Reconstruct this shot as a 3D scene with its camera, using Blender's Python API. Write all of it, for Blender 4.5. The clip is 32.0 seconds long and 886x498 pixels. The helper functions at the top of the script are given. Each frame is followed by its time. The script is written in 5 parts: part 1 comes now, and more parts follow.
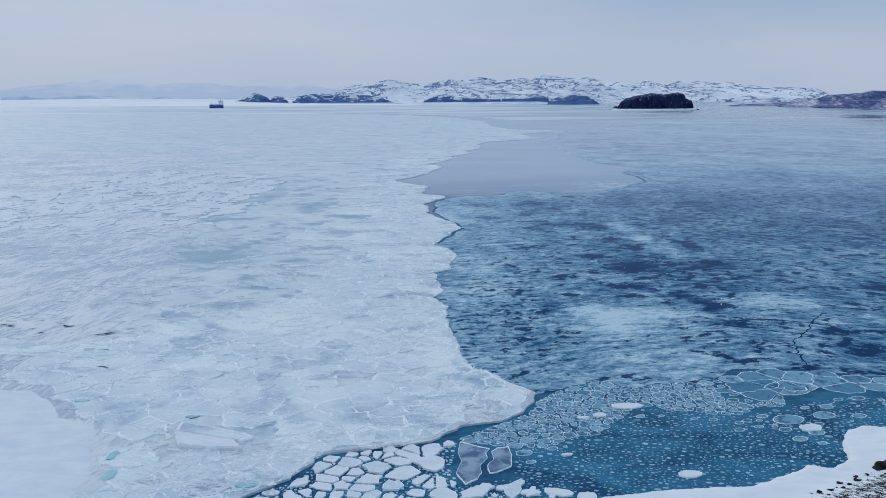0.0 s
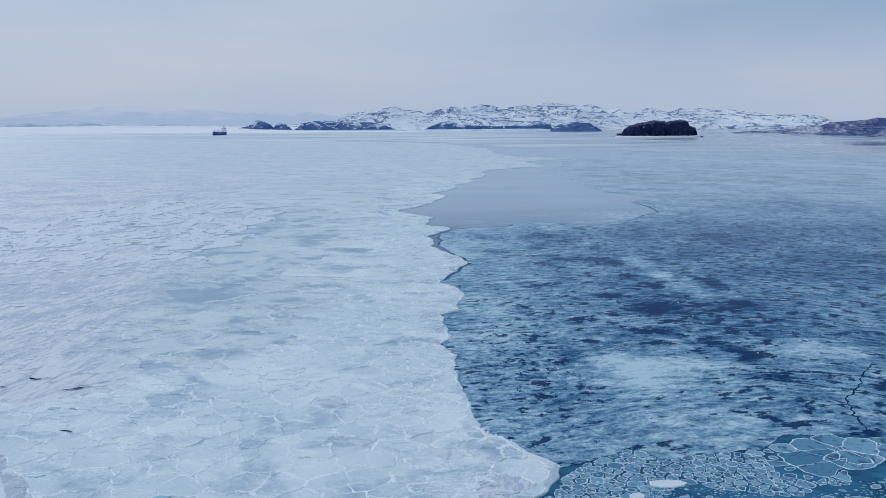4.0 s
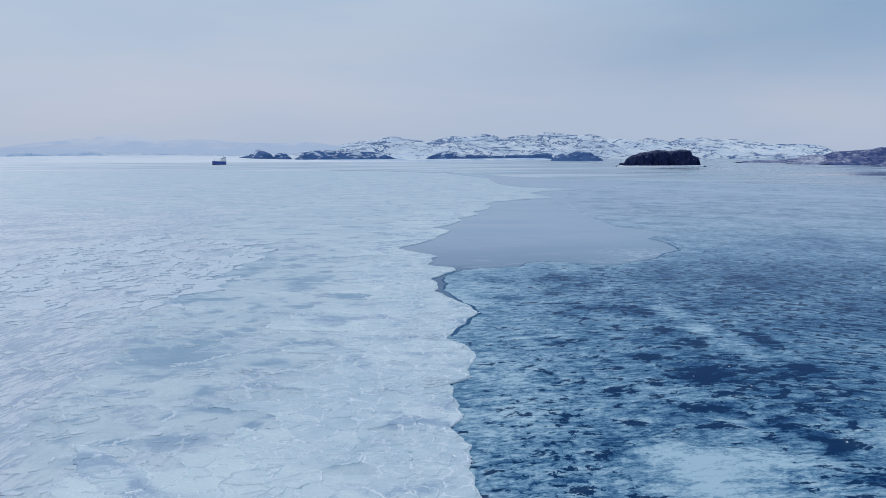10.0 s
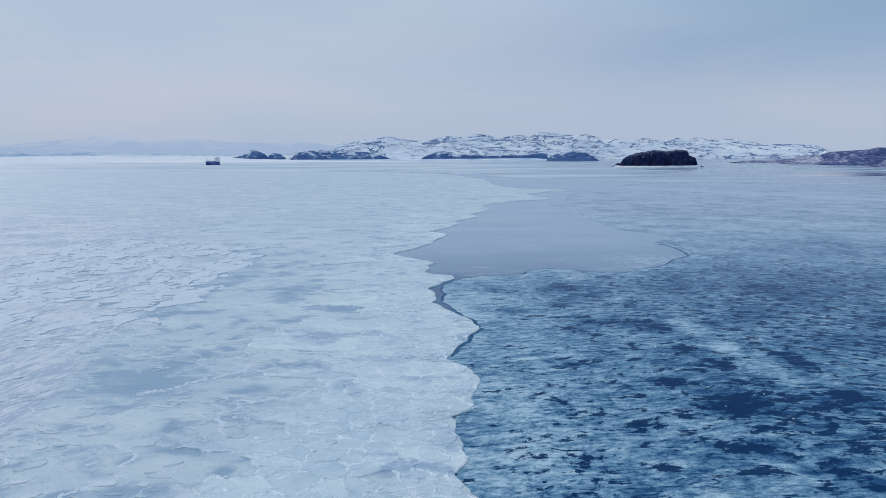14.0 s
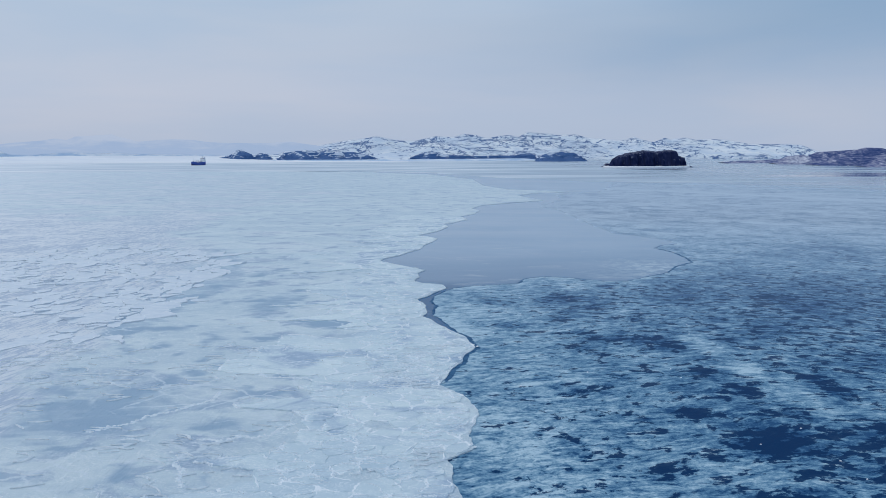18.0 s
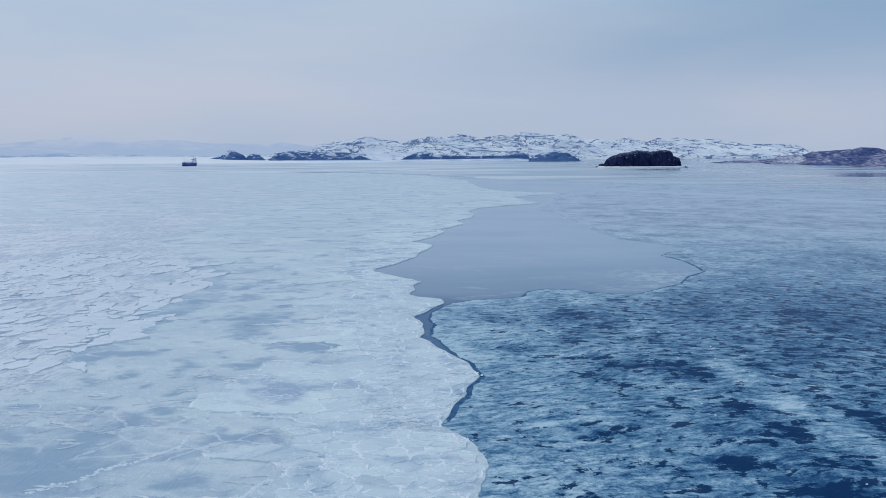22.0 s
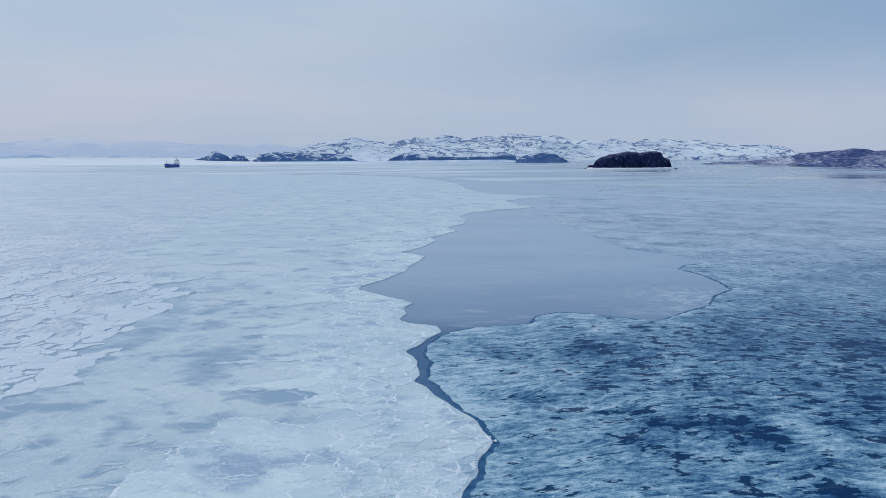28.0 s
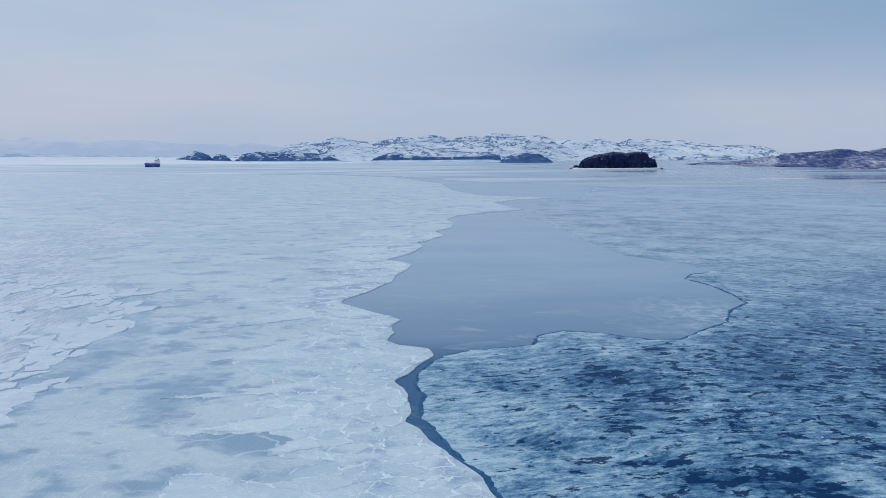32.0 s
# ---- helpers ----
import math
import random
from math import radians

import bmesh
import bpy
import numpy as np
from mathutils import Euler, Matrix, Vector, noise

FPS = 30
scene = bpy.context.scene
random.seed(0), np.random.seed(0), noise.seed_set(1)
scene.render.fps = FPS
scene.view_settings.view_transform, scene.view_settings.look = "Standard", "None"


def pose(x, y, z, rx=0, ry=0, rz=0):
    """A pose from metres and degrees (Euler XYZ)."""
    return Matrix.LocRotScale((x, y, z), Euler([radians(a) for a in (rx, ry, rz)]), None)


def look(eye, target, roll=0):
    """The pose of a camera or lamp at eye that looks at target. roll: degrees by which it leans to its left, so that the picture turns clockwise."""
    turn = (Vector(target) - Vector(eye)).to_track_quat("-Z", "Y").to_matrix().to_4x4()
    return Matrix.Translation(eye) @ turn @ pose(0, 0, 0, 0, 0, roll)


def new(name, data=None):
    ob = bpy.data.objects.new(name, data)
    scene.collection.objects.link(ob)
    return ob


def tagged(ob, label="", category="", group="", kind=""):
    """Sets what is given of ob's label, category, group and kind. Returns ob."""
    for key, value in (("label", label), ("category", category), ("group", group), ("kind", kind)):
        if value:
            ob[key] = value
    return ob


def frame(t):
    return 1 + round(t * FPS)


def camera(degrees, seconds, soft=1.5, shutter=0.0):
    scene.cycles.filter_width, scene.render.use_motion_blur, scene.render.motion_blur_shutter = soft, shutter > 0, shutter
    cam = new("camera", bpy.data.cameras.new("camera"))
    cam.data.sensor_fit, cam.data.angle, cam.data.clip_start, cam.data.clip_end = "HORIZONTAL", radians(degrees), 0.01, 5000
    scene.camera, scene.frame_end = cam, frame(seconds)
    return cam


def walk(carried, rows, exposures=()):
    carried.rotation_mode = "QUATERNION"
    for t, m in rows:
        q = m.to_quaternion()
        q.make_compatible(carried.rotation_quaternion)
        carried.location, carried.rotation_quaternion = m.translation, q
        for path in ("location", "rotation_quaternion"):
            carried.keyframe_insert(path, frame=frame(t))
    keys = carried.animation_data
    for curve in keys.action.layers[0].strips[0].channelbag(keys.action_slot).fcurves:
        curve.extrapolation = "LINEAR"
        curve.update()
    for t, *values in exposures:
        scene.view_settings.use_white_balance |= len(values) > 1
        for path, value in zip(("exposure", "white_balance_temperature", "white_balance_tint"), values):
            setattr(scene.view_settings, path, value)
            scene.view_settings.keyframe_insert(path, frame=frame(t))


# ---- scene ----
cam = camera(56.0, 32.0, soft=0.9)
PATH = [
    (0, (44.246, -0.309, 40.696), (44.121, 1.654, 40.335), -0.4),
    (0.5, (44.016, 1.35, 40.723), (43.89, 3.314, 40.367), -0.4),
    (1, (43.777, 3.108, 40.75), (43.65, 5.073, 40.401), -0.4),
    (1.5, (43.566, 4.905, 40.774), (43.438, 6.871, 40.433), -0.4),
    (2, (43.352, 6.748, 40.785), (43.223, 8.716, 40.452), -0.4),
    (3, (42.88, 10.556, 40.852), (42.75, 12.527, 40.537), -0.4),
    (3.5, (42.632, 12.507, 40.898), (42.501, 14.479, 40.591), -0.4),
    (5.5, (41.656, 20.803, 41.166), (41.524, 22.78, 40.893), -0.4),
    (6, (41.408, 23.011, 41.22), (41.276, 24.989, 40.955), -0.4),
    (7, (40.741, 27.44, 41.333), (40.609, 29.421, 41.086), -0.3),
    (7.5, (40.358, 29.812, 41.367), (40.226, 31.793, 41.127), -0.3),
    (8, (39.987, 32.46, 41.401), (39.855, 34.442, 41.169), -0.3),
    (8.5, (39.716, 35.345, 41.468), (39.583, 37.327, 41.238), -0.4),
    (9, (39.404, 38.182, 41.549), (39.272, 40.165, 41.319), -0.4),
    (10, (38.863, 43.153, 41.611), (38.731, 45.135, 41.381), -0.4),
    (11, (38.319, 47.544, 41.636), (38.188, 49.527, 41.406), -0.3),
    (12, (37.772, 51.963, 41.703), (37.642, 53.945, 41.473), -0.4),
    (13, (37.323, 56.345, 41.782), (37.195, 58.328, 41.552), -0.4),
    (14, (36.78, 60.809, 41.905), (36.66, 62.792, 41.675), -0.4),
    (14.5, (36.514, 63.079, 41.928), (36.398, 65.062, 41.697), -0.4),
    (16.5, (35.571, 72.032, 42.007), (35.47, 74.016, 41.776), -0.4),
    (17, (35.35, 74.252, 42.04), (35.253, 76.237, 41.809), -0.4),
    (18, (34.831, 78.693, 42.201), (34.74, 80.678, 41.971), -0.4),
    (19, (34.246, 83.204, 42.478), (34.16, 85.189, 42.247), -0.5),
    (20, (33.715, 87.815, 42.79), (33.633, 89.799, 42.559), -0.4),
    (21, (33.064, 92.643, 43.119), (32.985, 94.628, 42.889), -0.5),
    (22, (32.567, 97.968, 43.377), (32.493, 99.953, 43.147), -0.5),
    (23, (31.841, 103.55, 43.56), (31.771, 105.535, 43.33), -0.5),
    (24, (31.207, 109.393, 43.63), (31.141, 111.379, 43.4), -0.5),
    (25, (30.742, 115.57, 43.739), (30.681, 117.556, 43.51), -0.5),
    (25.5, (30.432, 118.561, 43.743), (30.373, 120.548, 43.514), -0.6),
    (27.5, (29.12, 130.208, 43.935), (29.076, 132.195, 43.706), -0.5),
    (28, (28.806, 133.108, 43.953), (28.765, 135.094, 43.725), -0.5),
    (29, (28.275, 138.946, 44.012), (28.242, 140.932, 43.784), -0.5),
    (30, (27.654, 144.788, 44.06), (27.631, 146.775, 43.831), -0.5),
    (31, (26.984, 150.497, 44.2), (26.973, 152.484, 43.97), -0.5),
    (32, (26.369, 156.033, 44.379), (26.367, 158.02, 44.15), -0.4),
]
walk(cam, [(t, look(eye, target, roll)) for t, eye, target, roll in PATH])

# ---- world, sun ----
SUN_ELEV, SUN_AZ = radians(24), radians(-38)   # sun behind thin cloud, ahead and to the left
world = bpy.data.worlds.new("winter_sky")
scene.world = world
world.use_nodes = True


class Nodes:
    """Small helper to write node trees in few lines."""

    def __init__(self, tree):
        self.t = tree

    def add(self, kind, inputs=None, op=None, clamp=False, blend=None, ease=None, attr=None):
        n = self.t.nodes.new(kind)
        if op:
            n.operation = op
        if clamp:
            n.use_clamp = True
        if blend:
            n.data_type, n.blend_type = "RGBA", blend
        if ease:
            n.interpolation_type = ease
        if attr:
            n.attribute_name = attr
        for k, v in (inputs or {}).items():
            if hasattr(v, "bl_idname") and hasattr(v, "is_output"):
                self.t.links.new(v, n.inputs[k])
            else:
                n.inputs[k].default_value = v
        return n

    def math(self, op, a, b=0.0, c=0.0, clamp=False):
        return self.add("ShaderNodeMath", {0: a, 1: b, 2: c}, op, clamp).outputs[0]

    def mix(self, f, a, b, blend="MIX"):
        n = self.add("ShaderNodeMix", {0: f, 6: a, 7: b}, blend=blend)
        return n.outputs[2]

    def step(self, v, lo, hi, a=0.0, b=1.0):
        n = self.add("ShaderNodeMapRange", {0: v, 1: lo, 2: hi, 3: a, 4: b}, ease="SMOOTHSTEP")
        return n.outputs[0]

    def place(self, sx=1.0, sy=1.0, sz=1.0, turn=0.0, source=None):
        """World position, turned about z and then scaled."""
        p = source or self.add("ShaderNodeNewGeometry").outputs["Position"]
        r = self.add("ShaderNodeMapping", {0: p, 2: (0, 0, turn)}).outputs[0]
        return self.add("ShaderNodeMapping", {0: r, 3: (sx, sy, sz)}).outputs[0]

    def noise(self, vec, scale=1.0, detail=5.0, rough=0.55, distort=0.0, out=0):
        return self.add("ShaderNodeTexNoise", {"Vector": vec, "Scale": scale, "Detail": detail, "Roughness": rough,
                                               "Distortion": distort}).outputs[out]

    def ramp(self, v, stops):
        n = self.add("ShaderNodeValToRGB", {0: v})
        e = n.color_ramp.elements
        while len(e) < len(stops):
            e.new(0.5)
        for el, (pos, col) in zip(e, stops):
            el.position, el.color = pos, (*col, 1)
        return n.outputs[0]


wn = Nodes(world.node_tree)
wn.t.nodes.clear()
ray_dir = wn.add("ShaderNodeTexCoord").outputs["Generated"]
sky = wn.add("ShaderNodeTexSky")
sky.sky_type, sky.sun_disc, sky.sun_elevation, sky.sun_rotation = "NISHITA", False, SUN_ELEV, SUN_AZ
sky.air_density, sky.dust_density, sky.ozone_density = 1.2, 3.0, 2.0
sep = wn.add("ShaderNodeSeparateXYZ", {0: ray_dir})
cloud_at = wn.add("ShaderNodeMapping", {0: ray_dir, 3: (1.0, 1.0, 5.5)}).outputs[0]
streak = wn.noise(cloud_at, 2.2, 5, 0.5, 0.3)
soft_cloud = wn.noise(cloud_at, 0.9, 3, 0.5)
layer = wn.ramp(sep.outputs[2], [(0.0, (0.43, 0.51, 0.665)), (0.03, (0.455, 0.53, 0.675)), (0.07, (0.465, 0.545, 0.695)),
                                (0.17, (0.42, 0.535, 0.70)), (0.45, (0.50, 0.62, 0.79)), (1.0, (0.70, 0.82, 0.98))])
tint = wn.mix(wn.step(streak, 0.35, 0.68), (0.93, 0.97, 1.0, 1), (1.05, 1.02, 1.0, 1))
blue_gap = wn.mix(wn.math("MULTIPLY", wn.step(sep.outputs[2], 0.01, 0.16), wn.step(wn.math("ADD", soft_cloud, wn.math("MULTIPLY", sep.outputs[0], 0.75)), 0.50, 0.86)),
                  (1.02, 1.0, 0.98, 1), (0.62, 0.74, 0.825, 1))
clouds = wn.mix(1.0, wn.mix(1.0, layer, tint, "MULTIPLY"), blue_gap, "MULTIPLY")
dim_sky = wn.mix(1.0, sky.outputs[0], (0.07, 0.07, 0.07, 1), "MULTIPLY")
sky_all = wn.mix(0.985, dim_sky, clouds)
back = wn.add("ShaderNodeBackground", {0: sky_all, 1: 1.0})
wn.t.links.new(back.outputs[0], wn.add("ShaderNodeOutputWorld").inputs[0])

sun_data = bpy.data.lights.new("sun", "SUN")
sun_data.energy, sun_data.angle, sun_data.color = 0.6, radians(14), (1.0, 0.96, 0.92)
sun = new("sun", sun_data)
sun_way = Vector((math.sin(SUN_AZ) * math.cos(SUN_ELEV), math.cos(SUN_AZ) * math.cos(SUN_ELEV), math.sin(SUN_ELEV)))
sun.matrix_world = look(sun_way * 100, (0, 0, 0))

# ---- materials ----


def material(name, build):
    m = bpy.data.materials.new(name)
    m.use_nodes = True
    n = Nodes(m.node_tree)
    n.t.nodes.clear()
    shader = n.add("ShaderNodeBsdfPrincipled")
    n.t.links.new(shader.outputs[0], n.add("ShaderNodeOutputMaterial").inputs[0])

    def put(**k):
        names = {"color": "Base Color", "rough": "Roughness", "metal": "Metallic", "spec": "Specular IOR Level",
                 "normal": "Normal", "trans": "Transmission Weight", "ior": "IOR", "alpha": "Alpha",
                 "glow": "Emission Color", "power": "Emission Strength",
                 "sheen": "Sheen Weight", "sheen_rough": "Sheen Roughness", "sheen_tint": "Sheen Tint"}
        for key, v in k.items():
            sock = shader.inputs[names[key]]
            if hasattr(v, "is_output"):
                n.t.links.new(v, sock)
            else:
                sock.default_value = (*v, 1) if isinstance(v, tuple) and len(v) == 3 else v

    build(n, put)
    return m


def bump(n, height, strength=0.4, distance=0.05):
    return n.add("ShaderNodeBump", {"Height": height, "Strength": strength, "Distance": distance}).outputs[0]


def m_water(n, put):
    cloudy = n.noise(n.place(0.10, 0.16, 1), 1, 6, 0.6, 0.6)
    ripple = n.noise(n.place(0.7, 2.2, 1, 0.2), 1, 6, 0.66, 0.4)
    col = n.mix(n.step(cloudy, 0.34, 0.66), (0.010, 0.066, 0.145, 1), (0.035, 0.175, 0.295, 1))
    col = n.mix(n.step(ripple, 0.52, 0.72, 0, 0.45), col, (0.09, 0.26, 0.39, 1))
    put(color=col, rough=0.3, spec=0.03, ior=1.33, normal=bump(n, ripple, 0.12, 0.03))


def ice_colour(n):
    """Bare sea ice: pale turquoise, with soft grey-blue patches and frosted spots."""
    wide = n.noise(n.place(0.03, 0.045, 1, 0.15), 1, 5, 0.55, 0.4)
    patch = n.noise(n.place(0.075, 0.10, 1, 0.12), 1, 4, 0.55, 0.7)
    fine = n.noise(n.place(0.75, 1.2, 1, 0.1), 1, 8, 0.68, 0.6)
    col = n.mix(n.step(wide, 0.36, 0.64), (0.505, 0.61, 0.675, 1), (0.61, 0.70, 0.735, 1))
    col = n.mix(n.step(n.math("ADD", n.math("MULTIPLY", patch, 0.8), n.math("MULTIPLY", wide, 0.2)), 0.50, 0.64, 0, 0.95), col, (0.315, 0.42, 0.55, 1))
    col = n.mix(n.step(fine, 0.52, 0.74, 0, 0.42), col, (0.64, 0.735, 0.79, 1))
    col = n.mix(n.step(fine, 0.44, 0.26, 0, 0.28), col, (0.36, 0.49, 0.61, 1))
    fleck = n.noise(n.place(2.4, 2.6, 1, 0.2), 1, 7, 0.74, 0.4)
    col = n.mix(n.step(fleck, 0.53, 0.66, 0, 0.30), col, (0.77, 0.825, 0.855, 1))
    col = n.mix(n.step(fleck, 0.46, 0.34, 0, 0.22), col, (0.35, 0.48, 0.60, 1))
    where = n.place(0.42, 0.62, 1, 0.2)
    for size, wide_line, strength in ((1.0, 0.020, 0.75), (2.3, 0.026, 0.6)):
        fold = n.noise(where, size, 4, 0.6, 1.1)
        line = n.step(n.math("ABSOLUTE", n.math("SUBTRACT", fold, 0.5)), wide_line, wide_line * 0.3)
        line = n.math("MULTIPLY", line, n.step(n.noise(where, size * 0.45, 4, 0.6), 0.44, 0.58, 0, strength))
        col = n.mix(line, col, (0.79, 0.84, 0.865, 1))
    col = n.mix(1.0, col, (1.12, 1.08, 1.055, 1), "MULTIPLY")
    return col, wide, fine


def m_white_ice(n, put):
    bare, wide, fine = ice_colour(n)
    grain = n.noise(n.place(4, 7, 1), 1, 4, 0.6)
    crust = n.noise(n.place(0.36, 0.085, 1, 0.10), 1, 8, 0.70, 0.9)
    drift = n.noise(n.place(1.5, 0.26, 1, 0.10), 1, 6, 0.68, 0.5)
    damp = n.noise(n.place(0.16, 0.22, 1, 0.2), 1, 6, 0.66, 0.8)
    crust = n.math("MULTIPLY_ADD", n.math("SUBTRACT", drift, 0.5), 0.95, crust)
    snowy = n.add("ShaderNodeAttribute", attr="snowy").outputs["Fac"]
    warp = n.noise(n.place(0.2, 0.2, 1), 1, 4, 0.6, 0, 1)
    bent = n.add("ShaderNodeVectorMath", {0: n.place(0.085, 0.11, 1), 1: n.add("ShaderNodeVectorMath", {0: warp, 1: (0.6, 0.6, 0)}, op="MULTIPLY").outputs[0]},
                 op="ADD").outputs[0]
    seam = n.add("ShaderNodeTexVoronoi", {"Vector": bent, "Scale": 1.0})
    seam.feature = "DISTANCE_TO_EDGE"
    wet = n.add("ShaderNodeAttribute", attr="wet").outputs["Fac"]
    bare = n.mix(n.step(n.math("ADD", n.math("MULTIPLY", wet, 0.6), n.math("MULTIPLY_ADD", damp, 0.55, n.math("MULTIPLY", wide, 0.3))), 0.47, 0.80, 0, 0.92), bare, (0.325, 0.45, 0.575, 1))
    line = n.math("MULTIPLY", n.step(seam.outputs["Distance"], 0.035, 0.012), n.step(wide, 0.46, 0.58, 0, 0.8))
    bare = n.mix(line, bare, (0.72, 0.78, 0.82, 1))
    crust = n.math("MULTIPLY_ADD", n.math("SUBTRACT", wide, 0.5), 0.5, crust)
    snow = n.mix(n.step(crust, 0.40, 0.58), (0.475, 0.545, 0.650, 1), (0.765, 0.785, 0.815, 1))
    snow = n.mix(n.step(fine, 0.54, 0.74, 0, 0.5), snow, (0.80, 0.82, 0.85, 1))
    cover = n.step(n.math("ADD", n.math("MULTIPLY", snowy, 0.9), n.math("MULTIPLY", wide, 0.6)), 0.42, 0.78)
    col = n.mix(cover, bare, snow)
    col = n.mix(n.step(grain, 0.3, 0.7, 0, 0.12), col, (0.35, 0.45, 0.55, 1))
    h = n.math("ADD", n.math("MULTIPLY", fine, 0.7), n.math("ADD", n.math("MULTIPLY", grain, 0.12), n.math("MULTIPLY", crust, 1.2)))
    put(color=col, rough=0.65, spec=0.06, normal=bump(n, h, 0.7, 0.3))


def m_plate(n, put):
    r = n.add("ShaderNodeObjectInfo").outputs["Random"]
    island = n.add("ShaderNodeNewGeometry").outputs["Random Per Island"]
    pick = n.math("FRACT", n.math("ADD", r, island))
    col, wide, fine = ice_colour(n)
    col = n.mix(1.0, col, n.mix(pick, (0.93, 0.95, 0.97, 1), (1.06, 1.05, 1.03, 1)), "MULTIPLY")
    put(color=col, rough=0.6, spec=0.08, normal=bump(n, fine, 0.6, 0.12))


def m_snow(n, put):
    a = n.noise(n.place(0.25, 0.5, 0.5), 1, 6, 0.6, 0.4)
    b = n.noise(n.place(3, 4, 3), 1, 5, 0.65)
    col = n.mix(n.step(a, 0.3, 0.7), (0.63, 0.685, 0.75, 1), (0.74, 0.77, 0.81, 1))
    put(color=col, rough=0.75, spec=0.12, normal=bump(n, n.math("ADD", a, n.math("MULTIPLY", b, 0.2)), 0.5, 0.15))


def m_far_snow(n, put):
    a = n.noise(n.place(0.004, 0.008, 0.05), 1, 5, 0.6, 0.5)
    put(color=n.mix(n.step(a, 0.35, 0.65), (0.84, 0.835, 0.865, 1), (0.91, 0.895, 0.905, 1)), rough=0.9, spec=0.0)


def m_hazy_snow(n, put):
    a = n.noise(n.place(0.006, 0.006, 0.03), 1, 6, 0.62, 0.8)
    # Haze is put into the base colour as bluish patches among the snow.
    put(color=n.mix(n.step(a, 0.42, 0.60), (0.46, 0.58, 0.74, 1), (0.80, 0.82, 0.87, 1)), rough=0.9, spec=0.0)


def m_rime(n, put):
    b = n.noise(n.place(2.2, 3, 3), 1, 5, 0.65)
    col = n.mix(n.step(b, 0.35, 0.65), (0.77, 0.82, 0.85, 1), (0.90, 0.91, 0.925, 1))
    put(color=col, rough=0.7, spec=0.05, normal=bump(n, b, 0.5, 0.05))


def m_frost(n, put):
    """Thin dark sea ice with streaks of frost that follow an old swell, and clear dark windows."""
    def field(key):
        return n.add("ShaderNodeAttribute", attr=key).outputs["Fac"]

    dens, mott, far_sheen = field("frost"), field("mottle"), field("far_sheen")
    flow = n.add("ShaderNodeCombineXYZ", {0: field("along"), 1: field("across"), 2: 0.0}).outputs[0]
    bend = n.add("ShaderNodeVectorMath", {0: n.noise(n.place(0.05, 0.05, 1), 1, 3, 0.5, 0, 1), 1: (5, 9, 0)}, op="MULTIPLY").outputs[0]
    flow = n.add("ShaderNodeVectorMath", {0: flow, 1: bend}, op="ADD").outputs[0]
    region = n.noise(n.place(0.055, 0.045, 1, 0.2), 1, 3, 0.5, 0.3)
    lens = n.noise(n.place(0.17, 0.30, 1, 0, flow), 1, 3, 0.5, 0.2)
    round_ = n.noise(n.place(0.30, 0.21, 1, 0.4), 1, 3, 0.5, 0.3)
    streak = n.noise(n.place(0.21, 0.44, 1, 0, flow), 1, 5, 0.6, 0.3)
    wisp = n.noise(n.place(0.62, 1.1, 1, 0, flow), 1, 5, 0.62, 0.4)
    fine = n.noise(n.place(2.2, 2.8, 1, 0.3), 1, 5, 0.7, 0.3)
    speck = n.noise(n.place(0.62, 0.55, 1, 0.1), 1, 6, 0.66, 0.5)

    def blend(base, *terms):
        for term, weight in terms:
            base = n.math("MULTIPLY_ADD", n.math("SUBTRACT", term, 0.5), weight, base)
        return base

    thin = n.math("SUBTRACT", dens, n.math("MULTIPLY", n.step(speck, 0.51, 0.60, 0, 0.30), mott))
    broad = n.math("MULTIPLY", far_sheen, n.math("SUBTRACT", n.noise(n.place(0.035, 0.050, 1, 0, flow), 1, 7, 0.66, 0.8), 0.5))
    v = blend(n.math("MULTIPLY_ADD", broad, 1.3, n.math("MULTIPLY_ADD", thin, 0.8, 0.1)), (region, 0.5), (lens, 0.45), (streak, 0.95), (wisp, 0.9), (fine, 0.65))
    col = n.ramp(v, [(0.26, (0.022, 0.085, 0.195)), (0.42, (0.085, 0.200, 0.325)), (0.56, (0.190, 0.335, 0.455)), (0.82, (0.500, 0.635, 0.705))])
    frayed = blend(n.math("MULTIPLY", thin, -0.75), (streak, -0.75), (wisp, -0.50), (fine, -0.30))
    open_ = n.math("MAXIMUM", n.math("MULTIPLY_ADD", n.math("SUBTRACT", lens, 0.5), 1.8, frayed), n.math("MULTIPLY_ADD", n.math("SUBTRACT", round_, 0.5), 1.7, frayed))
    dark = n.math("MULTIPLY", n.step(open_, -0.215, -0.105, 0, 0.94), n.math("MULTIPLY_ADD", far_sheen, -0.6, 1.0))
    # Grey base mixed in with distance, standing in for the sky's grazing reflection.
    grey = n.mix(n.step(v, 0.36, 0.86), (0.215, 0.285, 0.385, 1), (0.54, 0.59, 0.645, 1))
    col = n.mix(n.math("MULTIPLY", far_sheen, 0.95), col, grey)
    col = n.mix(dark, col, (0.004, 0.034, 0.105, 1))
    put(color=col, rough=0.6, spec=0.01, normal=bump(n, fine, 0.2, 0.04), sheen=n.math("MULTIPLY_ADD", far_sheen, -0.6, 1.0), sheen_rough=0.17, sheen_tint=(0.64, 0.80, 1.0))


